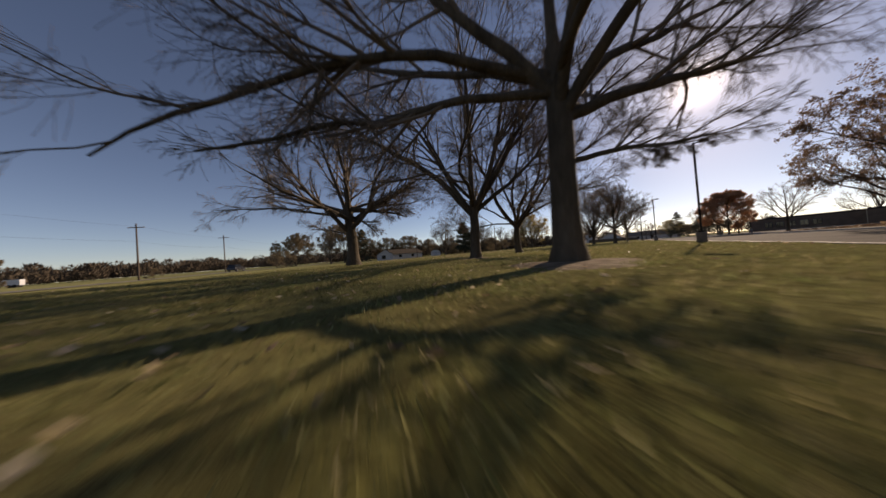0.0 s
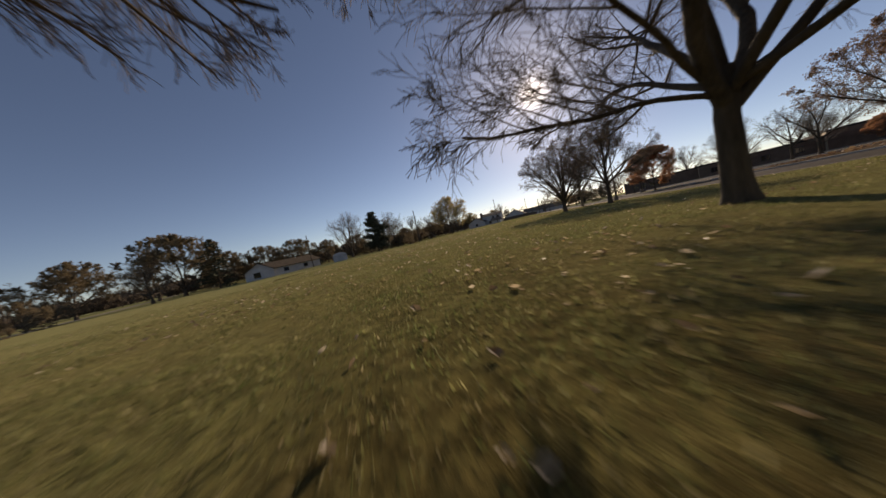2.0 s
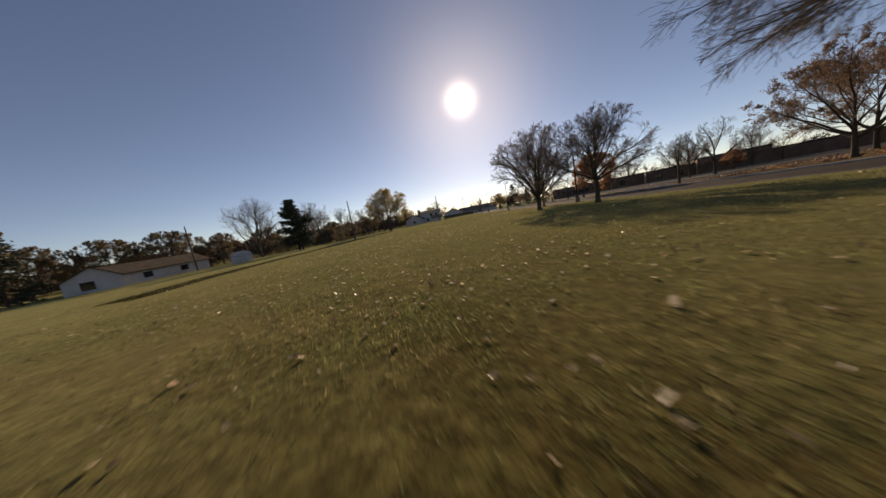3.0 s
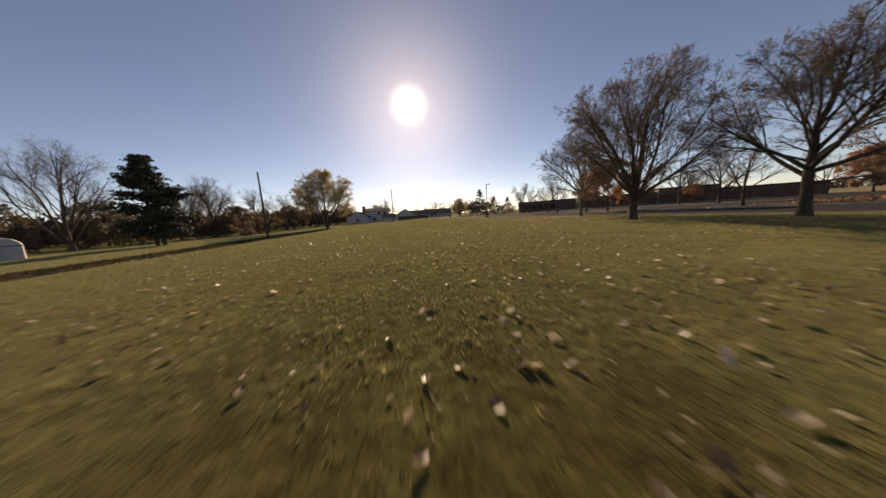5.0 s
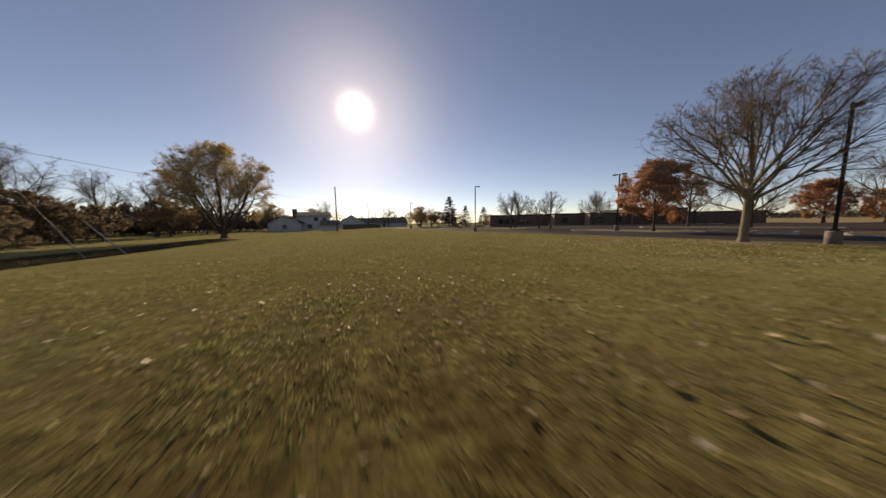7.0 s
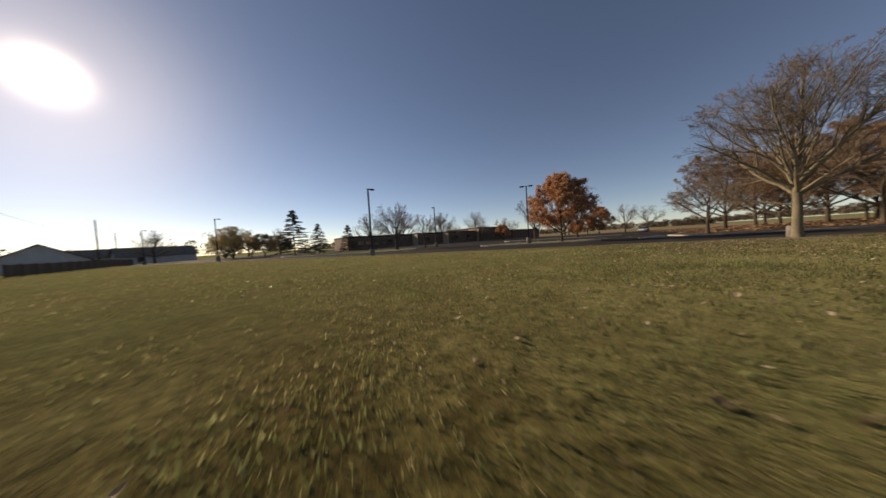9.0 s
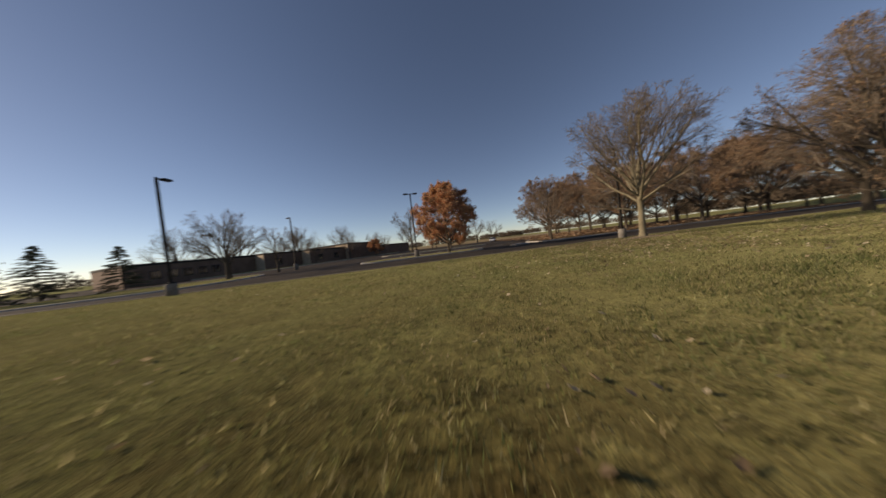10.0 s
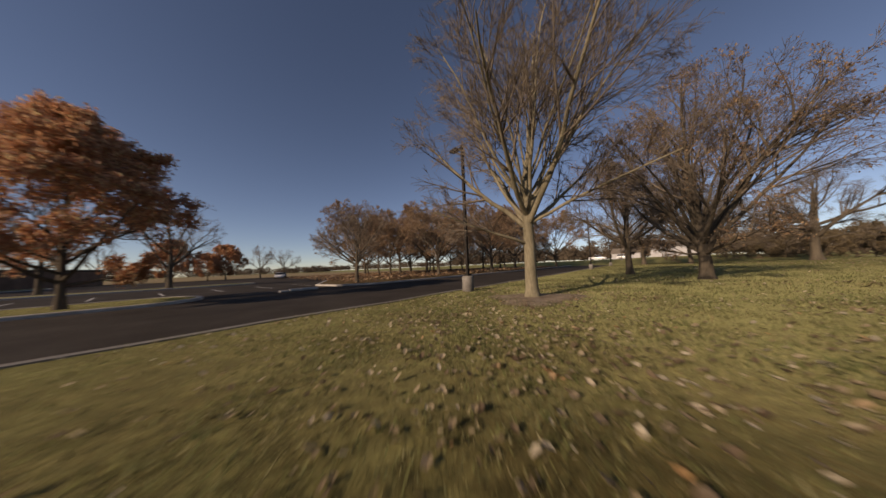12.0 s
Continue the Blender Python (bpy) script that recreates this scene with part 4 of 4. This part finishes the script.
def build_pine(seed, height, radius):
    """A broad old pine: two trunks, level boughs and flat clumps of needles with gaps between them."""
    rng = np.random.default_rng(seed)
    tree = new("pine_tree")
    stems = []
    for x, lean in ((-0.45, -0.02), (0.5, 0.05)):
        zs = np.linspace(-0.15, height * (0.98 if x < 0 else 0.72), 8)
        ln = np.stack([x + lean * zs + rng.normal(0, 0.06, 8), rng.normal(0, 0.06, 8), zs], 1)
        stems.append(ln)
        v, f = tubes([(ln, np.linspace(0.26, 0.05, 8))], 9)
        finish(new("trunk", mesh_of("trunk", v, f, M_BARK, False)), tree)
    lines, spots = [], []
    for n in range(135):
        z = height * (0.15 + 0.83 * rng.uniform(0, 1))
        q = (z / height - 0.16) / 0.84
        reach = radius * (0.8 + 0.9 * q if q < 0.22 else 1.0 - 0.96 * ((q - 0.22) / 0.78)) * rng.uniform(0.6, 1.1)
        az = rng.uniform(0, 2 * math.pi)
        st = stems[n % 2 if q < 0.6 else 0]
        p0 = np.array([np.interp(z, st[:, 2], st[:, 0]), np.interp(z, st[:, 2], st[:, 1]), min(z, st[-1, 2])])
        ln = curve_line(rng, p0, (math.cos(az), math.sin(az), -0.12 + 0.4 * q), max(0.6, reach), 7, 0.08, 0.0)
        lines.append((ln, np.linspace(0.055, 0.012, 7)))
        for k in range(6 + int(reach)):
            a = rng.uniform(0.3, 1.0) * 6
            i = min(int(a), 5)
            c = ln[i] + (ln[i + 1] - ln[i]) * (a - i) + rng.normal(0, 1, 3) * np.array([0.34, 0.34, 0.12])
            m = 34
            spots.append(c + rng.normal(0, 1, (m, 3)) * np.array([0.34, 0.34, 0.17]) * rng.uniform(0.7, 1.25) * (1.1 - 0.6 * q))
    v, f = tubes(lines, 5)
    tagged(finish(new("boughwork", mesh_of("boughwork", v, f, M_BARK, False)), tree), kind="stuff")
    v, f = leaf_cards(rng, np.concatenate(spots), 0.15, 0.1)
    tagged(finish(new("foliage", fast_mesh("foliage", v, f, M_NEEDLE, True)), tree), kind="stuff")
    return tree


pine = stand(build_pine(131, 12.8, 4.9), -9.4, 163.4, "dark dense pine with clumped needles by the ditch", "tree", FAR)
willow = stand(build_tree("willow_tree", 137, 14.8, 8.8, 0.6, 0.42, 18, 1.1, M_BARK, M_WILLOW, 105000, 0.06, droop=-0.10, steep=(34, 78), leader=0.1), 4.6, 191.0, "broad yellow-green willow with drooping twigs", "tree", FAR)
big = stand(build_tree("tree", 139, 15.5, 8.5, 1.0, 0.36, 13, 0.9, M_BARK, steep=(46, 74), droop=-0.02), -21.0, 163.5, "many-stemmed bare tree behind the shed", "tree", FAR)
rnd = stand(build_tree("tree", 149, 17.0, 11.0, 2.0, 0.4, 13, 0.9, M_BARK, M_SHRUB, 64000, 0.15, steep=(30, 70)), -51.0, 131.5, "rounded dense tree with dull brown leaves", "tree", FAR)
bt = stand(build_tree("tree", 151, 14.0, 7.6, 2.8, 0.42, 12, 1.0, M_BARK, steep=(24, 70), leader=0.12), -24.9, 211.5, "gnarled bare tree beyond the ditch", "tree", FAR)
for n, (x, y, s, src) in enumerate(((-46.5, 221.6, 1.5, bt), (-31, 192, 0.95, bt), (-20, 188, 0.9, bt), (-14, 208, 0.8, bt), (-46, 124, 0.75, bt), (-40, 206, 1.1, bt), (-10, 222, 0.8, bt), (-40, 158, 0.62, rnd), (-46, 150, 0.6, rnd), (-36, 166, 0.5, rnd), (-52, 142, 0.62, rnd), (-30, 176, 0.5, rnd), (-10, 205, 0.45, rnd), (-16, 190, 0.42, rnd), (-8, 256, 0.7, willow), (6, 262, 0.6, willow), (48, 241.4, 0.42, willow), (37, 252, 0.6, bt), (46, 229, 0.5, willow), (55, 236, 0.36, rnd), (60.5, 240, 0.34, rnd), (51, 233, 0.3, rnd), (56, 250, 0.6, bt), (70, 262, 0.7, bt), (12, 252, 0.8, bt), (100, 226, 1.0, bt), (113, 216, 0.95, bt), (92, 236, 1.0, bt), (128, 207, 0.95, bt), (120, 222, 0.9, bt), (-75, 118, 0.9, rnd), (-70, 132, 1.0, bt))):
    again(src, x, y, "bare or brown tree among the back gardens", 53 * n, s, FAR)
for n, (x, y, s) in enumerate(((133, 160.1, 1.15), (137, 164, 0.9), (128, 169.5, 1.2), (104, 186, 0.6))):
    again(maple, x, y, "rust-red young tree beyond the car park", 80 * n + 30, s, "maples", TOP)
tagged(maple, group="maples")

shrub = stand(build_tree("shrub", 163, 3.8, 2.6, 0.35, 0.07, 10, 0.5, M_BARK, M_SHRUB, 4200, 0.085, steep=(10, 75)), -6.0, 176.0, "tangled brown-green shrub on the property line", "shrub", "shrubs")
rs = np.random.default_rng(77)
for n in range(34):
    f = (n % 27) / 26
    x, y = -34 + 24 * f + rs.normal(0, 2.2), 158 + 33 * f + rs.normal(0, 2.5)
    if n > 26:
        x, y = -46 + rs.normal(0, 7), 146 + rs.normal(0, 6)
    c = copy_thing(shrub, pose(0, 0, 0))
    stand(c, x, y, "tangled brown-green shrub on the property line", "shrub", "shrubs", rs.uniform(0, 360), rs.uniform(0.7, 1.35))
for n, (x, y, s) in enumerate((*[(45 - 1.5 * q, 73 + (q * 7) % 3 * 0.7, 1.15 + 0.12 * ((q * 5) % 4)) for q in range(19)], (-34, 104, 1.2), (-42, 108, 1.4), (-48, 111, 1.3), (-9, 82, 0.5))):
    c = copy_thing(shrub, pose(0, 0, 0))
    stand(c, x, y, "overgrown brown hedge shrub", "shrub", "shrubs", 40 * n, s)


def build_woods():
    """Distant bare woods round the horizon, as thin upright twigs on stems."""
    rng = np.random.default_rng(404)
    vs = []
    for n in range(1860):
        az = rng.uniform(0, 2 * math.pi) if n < 400 else (rng.uniform(4.1, 5.4) if n < 900 else (rng.uniform(0.6, 2.4) if n < 1280 else rng.uniform(4.75, 6.15)))
        d = rng.uniform(230, 420) if n < 400 else (rng.uniform(190, 260) if n < 900 else (rng.uniform(335, 470) if n < 1280 else rng.uniform(88, 150)))
        x, y = 20 + d * math.sin(az), 140 + d * math.cos(az)
        if n >= 1540:
            az, d = rng.uniform(2.15, 3.5), rng.uniform(150, 200)
            x, y = 20 + d * math.sin(az), 140 + d * math.cos(az)
        elif 60 < x and -40 < y < 260 and d < 330 or n >= 1280 and x > -8:
            continue
        h, r = rng.uniform(6, 12.5), rng.uniform(3, 6)
        if x > 100:
            h *= 0.7
        if 400 <= n < 900:
            h *= 0.75
        if 1280 <= n < 1540:
            h, r = h * 0.55, r * 0.7
        z0 = gz(x, y) if abs(x) < 2000 else 0
        m = 150
        a, rr, zz = rng.uniform(0, 6.28, m), r * np.sqrt(rng.uniform(0, 1, m)), rng.uniform(0.12, 1, m)
        rr = rr * np.sqrt(np.maximum(0.05, 1 - (2 * zz - 1.0) ** 2 * 0.9))
        c = np.stack([x + rr * np.cos(a), y + rr * np.sin(a), z0 + zz * h], 1)
        up = np.stack([np.cos(a) * 0.5, np.sin(a) * 0.5, np.ones(m)], 1) * rng.uniform(0.6, 1.6, (m, 1))
        side = rng.normal(0, 1, (m, 3)) * 0.26
        vs.append(np.stack([c - side, c + side, c + up], 1).reshape(-1, 3))
        t = np.array([[x - 0.2, y, z0 - 0.3], [x + 0.2, y, z0 - 0.3], [x, y, z0 + h * 0.7]])
        vs.append(t)
    v = np.concatenate(vs)
    tagged(new("far_woods", fast_mesh("far_woods", v, np.arange(len(v)).reshape(-1, 3), M_FARWOOD, True)), "distant line of leafless brown woods", "woods", kind="stuff")


build_woods()

# rough grass in the ditch, the shadow band there painted as dark colour
def build_ditch():
    ys = np.arange(121, 186, 1.0)
    verts, faces = [], []
    offs = (-9.4, -7.8, -6.2, -4.6, -3.2, -1.8)
    for y in ys:
        c = crest_x(y) + 0.25 * math.sin(y * 0.7)
        for o in offs:
            g = smooth(118, 136, y) * smooth(190, 172, y)
            x = c - 5.0 + (o + 5.0) * g + (0.5 if abs(o + 5.6) > 3 else 0.2) * noise.noise((o, y * 0.6, 0.0))
            verts.append((x, y, gz(x, y) + 0.05 + 0.05 * noise.noise((x, y, 0))))
    w = len(offs)
    for j in range(len(ys) - 1):
        for i in range(w - 1):
            faces.append((j * w + i, j * w + i + 1, (j + 1) * w + i + 1, (j + 1) * w + i))
    tagged(new("ditch", mesh_of("ditch", verts, faces, M_DITCH, False)), "shallow ditch of rough grass, its shadow band painted dark", "ditch", kind="structure")
    rng = np.random.default_rng(9)
    n = 26000
    y = rng.uniform(120, 186, n)
    x = np.array([crest_x(b) for b in y]) - rng.uniform(1.8, 9.6, n)
    z = np.array([gz(a, b) for a, b in zip(x, y)])
    h = rng.uniform(0.06, 0.22, n)
    a = rng.uniform(0, 6.28, n)
    root = np.stack([x, y, z], 1)
    side = np.stack([np.cos(a), np.sin(a), 0 * a], 1) * 0.02
    tip = root + np.stack([rng.normal(0, 0.3, n), rng.normal(0, 0.3, n), np.ones(n)], 1) * h[:, None]
    v = np.stack([root - side, root + side, tip], 1).reshape(-1, 3)
    tagged(new("ditch_grass", fast_mesh("ditch_grass", v, np.arange(n * 3).reshape(-1, 3), M_DITCH, True)), "tall grass along the ditch in the painted shadow colour", "grass", kind="stuff")


build_ditch()


# ---- sheds, fences, wires ----
def build_shed(m):
    """A small barrel-roofed white shed with a door."""
    e = empty("garden_shed", m, "white garden shed with a rounded roof", "shed")
    bm = bmesh.new()
    w, d = 3.6, 3.0
    prof = [(-w / 2, -0.2), (-w / 2, 1.5)] + [(-w / 2 * math.cos(a), 1.5 + 0.95 * math.sin(a)) for a in (0.35, 0.75, 1.15, 1.57, 1.99, 2.39, 2.79)] + [(w / 2, 1.5), (w / 2, -0.2)]
    f0 = [bm.verts.new((x, 0, z)) for x, z in prof]
    f1 = [bm.verts.new((x, d, z)) for x, z in prof]
    bm.faces.new(f0)
    bm.faces.new(list(reversed(f1)))
    for i in range(len(prof)):
        j = (i + 1) % len(prof)
        bm.faces.new((f0[i], f1[i], f1[j], f0[j]))
    bmesh.ops.recalc_face_normals(bm, faces=bm.faces)
    part("body", bm, M_SIDING, e)
    part("door", boxed(-0.75, 0.75, -0.04, 0.0, 0, 1.85, 0.01), M_VINYL, e)
    part("trim_band", boxed(-w / 2 - 0.02, w / 2 + 0.02, -0.03, d + 0.02, 1.42, 1.5), M_TRIM, e)
    return e


build_shed(pose(-15.0, 152.5, gz(-15, 152.5), rz=52))


def build_fence(name, a, b, h, material, label, step=2.4):
    e = empty(name, pose(0, 0, 0), label, "fence")
    a, b = Vector(a), Vector(b)
    n = max(1, int((b - a).length / step))
    ang = math.atan2((b - a).y, (b - a).x)
    L = (b - a).length / n
    for k in range(n):
        p = a + (b - a) * k / n
        m = pose(p.x, p.y, gz(p.x, p.y), rz=math.degrees(ang))
        for nm, bx in (("post", (-0.06, 0.06, -0.06, 0.06, -0.2, h + 0.1)), ("panel", (0.06, L - 0.06, -0.02, 0.02, 0.08, h))):
            o = part(nm, boxed(*bx), material, e)
            o.matrix_local = m
    return e


def build_rail_fence(a, b, h, label):
    """Slim posts with a pale top rail and three thin wires."""
    e = empty("wire_fence", pose(0, 0, 0), label, "fence")
    a, b = Vector(a), Vector(b)
    n = int((b - a).length / 2.4)
    ang = math.degrees(math.atan2((b - a).y, (b - a).x))
    L = (b - a).length / n
    for k in range(n + 1):
        p = a + (b - a) * k / n
        m = pose(p.x, p.y, gz(p.x, p.y), rz=ang)
        part("post", lathe([(0.03, -0.2), (0.03, h + 0.05), (0.01, h + 0.08)], 8), M_VINYL, e).matrix_local = m
        if k < n:
            part("top_rail", boxed(0.0, L, -0.025, 0.025, h - 0.05, h), M_VINYL, e).matrix_local = m
            for z in (0.2, 0.5, 0.8):
                part("strand", boxed(0.0, L, -0.006, 0.006, z, z + 0.012), M_WIRE, e).matrix_local = m


build_rail_fence((-2, 197.5), (16.5, 205), 1.15, "low wire fence with a pale top rail along the gardens")
build_fence("board_fence", (21.5, 209), (33, 244), 1.35, M_WOODPOLE, "weathered brown board fence")


def wire(a, b, sag, r=0.009):
    a, b = Vector(a), Vector(b)
    pts = [a.lerp(b, t) - Vector((0, 0, 4 * sag * t * (1 - t))) for t in np.linspace(0, 1, 17)]
    v, f = tubes([(np.array([tuple(p) for p in pts]), np.full(17, r))], 5)
    tagged(new("overhead_wire", mesh_of("overhead_wire", v, f, M_WIRE, False)), "black overhead cable sagging between poles", "cable", "overhead wires")


zt = 9.0
for a, b in (((20, 60), (-12.9, 79.7)), ((-12.9, 79.7), (-33.3, 92.0)), ((-33.3, 92.0), (-60, 108))):
    for off, dz in ((0.9, 0.55), (0.0, -2.0)):
        wire((a[0], a[1] + off, gz(*a) + zt + dz), (b[0], b[1] + off, gz(*b) + zt + dz), 0.5)
for a, b in (((6.2, 161.8), (20.85, 199.7)), ((20.85, 199.7), (28.5, 240.0))):
    wire((*a, gz(*a) + 6.6), (*b, gz(*b) + 6.6), 0.7, 0.012)
# guy wires with pale guards at the ditch pole
for dx, dy in ((3.4, 1.0), (4.6, 2.2)):
    g = empty("guy_wire", pose(6.2, 161.8, gz(6.2, 161.8)), "slanting guy wire with a pale plastic guard", "cable", "guy wires")
    v, f = tubes([(np.array([(0, 0, 7.5), (dx, dy, -0.1)]), np.array([0.012, 0.012]))], 5)
    finish(new("cable", mesh_of("cable", v, f, M_WIRE)), g)
    v, f = tubes([(np.array([(dx * 0.68, dy * 0.68, 2.4), (dx * 0.98, dy * 0.98, 0.1)]), np.array([0.026, 0.026]))], 8)
    finish(new("guard", mesh_of("guard", v, f, M_CONC)), g)


# ---- vehicles ----
def build_car(name, paint, m, label, kind="sedan"):
    """A car from its side outline: body with bevels, glasshouse, wheels and lights. It points along +x."""
    e = empty(name, m, label, "car", "parked cars")
    hi = {"sedan": 1.42, "suv": 1.72, "pickup": 1.82}[kind]
    L, W = {"sedan": (4.7, 1.8), "suv": (4.7, 1.88), "pickup": (5.6, 1.95)}[kind]
    hood = 0.92 if kind == "sedan" else 1.08
    body = [(-L / 2, 0.35), (-L / 2 + 0.05, hood - 0.1), (-L / 2 + 0.25, hood), (L / 2 - 0.9, hood - 0.02), (L / 2 - 0.15, hood - 0.2), (L / 2, 0.55), (L / 2 - 0.05, 0.3)]
    cab = {"sedan": [(-1.75, hood), (-1.0, hi), (0.45, hi), (1.25, hood)], "suv": [(-2.2, hood), (-1.95, hi), (0.4, hi), (1.15, hood)], "pickup": [(-0.75, hood), (-0.6, hi), (0.75, hi), (1.4, hood)]}[kind]

    def slab(profile, w0, w1, z_split):
        bm = bmesh.new()
        rows = []
        for s in (-1, 1):
            rows.append([bm.verts.new((x, s * (w0 if z <= z_split else w1) / 2, z)) for x, z in profile])
        n = len(profile)
        bm.faces.new(rows[0])
        bm.faces.new(list(reversed(rows[1])))
        for i in range(n):
            bm.faces.new((rows[0][i], rows[1][i], rows[1][(i + 1) % n], rows[0][(i + 1) % n]))
        bmesh.ops.recalc_face_normals(bm, faces=bm.faces)
        bmesh.ops.bevel(bm, geom=list(bm.edges), offset=0.05, segments=2, affect="EDGES", profile=0.5)
        return bm

    shell = part("body", slab(body, W, W, 9), paint, e, "", True)
    part("glasshouse", slab([(x, z - 0.03) for x, z in cab], W * 0.94, W * 0.76, hood), M_GLASS, e, "dark car windows")
    rx = [x for x, z in cab if z == hi]
    part("roof", boxed(min(rx) - 0.05, max(rx) + 0.05, -W * 0.37, W * 0.37, hi - 0.05, hi + 0.01, 0.02), paint, e)
    for wx in (-L / 2 + 0.95, L / 2 - 0.95):
        for s in (-1, 1):
            y0 = s * (W / 2 - 0.1)
            for nm, r, t, mat in (("tyre", 0.33, 0.11, M_RUBBER), ("rim", 0.21, 0.118, M_CHROME)):
                bm = lathe([(r * 0.85, -t), (r, -t * 0.7), (r, t * 0.7), (r * 0.85, t)], 18)
                bmesh.ops.rotate(bm, verts=bm.verts, cent=(0, 0, 0), matrix=Matrix.Rotation(math.pi / 2, 3, "X"))
                bmesh.ops.translate(bm, verts=bm.verts, vec=(wx, y0, 0.33))
                o = part(nm, bm, mat, e)
    for s in (-1, 1):
        part("headlight", boxed(L / 2 - 0.12, L / 2 - 0.02, s * 0.62 - 0.18, s * 0.62 + 0.18, 0.6, 0.74, 0.02), M_CHROME, e)
    return e


build_car("car", M_CARWHITE, pose(112.0, 149.6, LOT + 0.012, rz=172), "white sedan parked in the car park")
build_car("car", M_CARDARK, pose(116.8, 148.6, LOT + 0.012, rz=172), "dark sedan parked beside a white one")
build_car("car", M_CARDARK, pose(-26.0, 93.9, gz(-26.0, 93.9) + 0.06, rz=150), "dark car on the pale road", "suv")
build_car("pickup_truck", M_CARWHITE, pose(78, 52, gz(78, 52), rz=185), "white pickup parked before an outbuilding", "pickup")
build_car("car", M_CARWHITE, pose(70, 50, gz(70, 50), rz=185), "white car parked before an outbuilding", "suv")


def build_trailer(m):
    e = empty("trailer", m, "long white box trailer far across the road", "trailer")
    part("body", boxed(0, 8.6, -1.1, 1.1, 0.7, 2.6, 0.05), M_CARWHITE, e)
    for x in (1.4, 6.6, 7.6):
        bm = lathe([(0.4, -1.2), (0.5, -1.15), (0.5, 1.15), (0.4, 1.2)], 16)
        bmesh.ops.rotate(bm, verts=bm.verts, cent=(0, 0, 0), matrix=Matrix.Rotation(math.pi / 2, 3, "X"))
        bmesh.ops.translate(bm, verts=bm.verts, vec=(x, 0, 0.5))
        part("axle", bm, M_RUBBER, e)
    return e


build_trailer(pose(-99, 35, gz(-99, 35), rz=80))
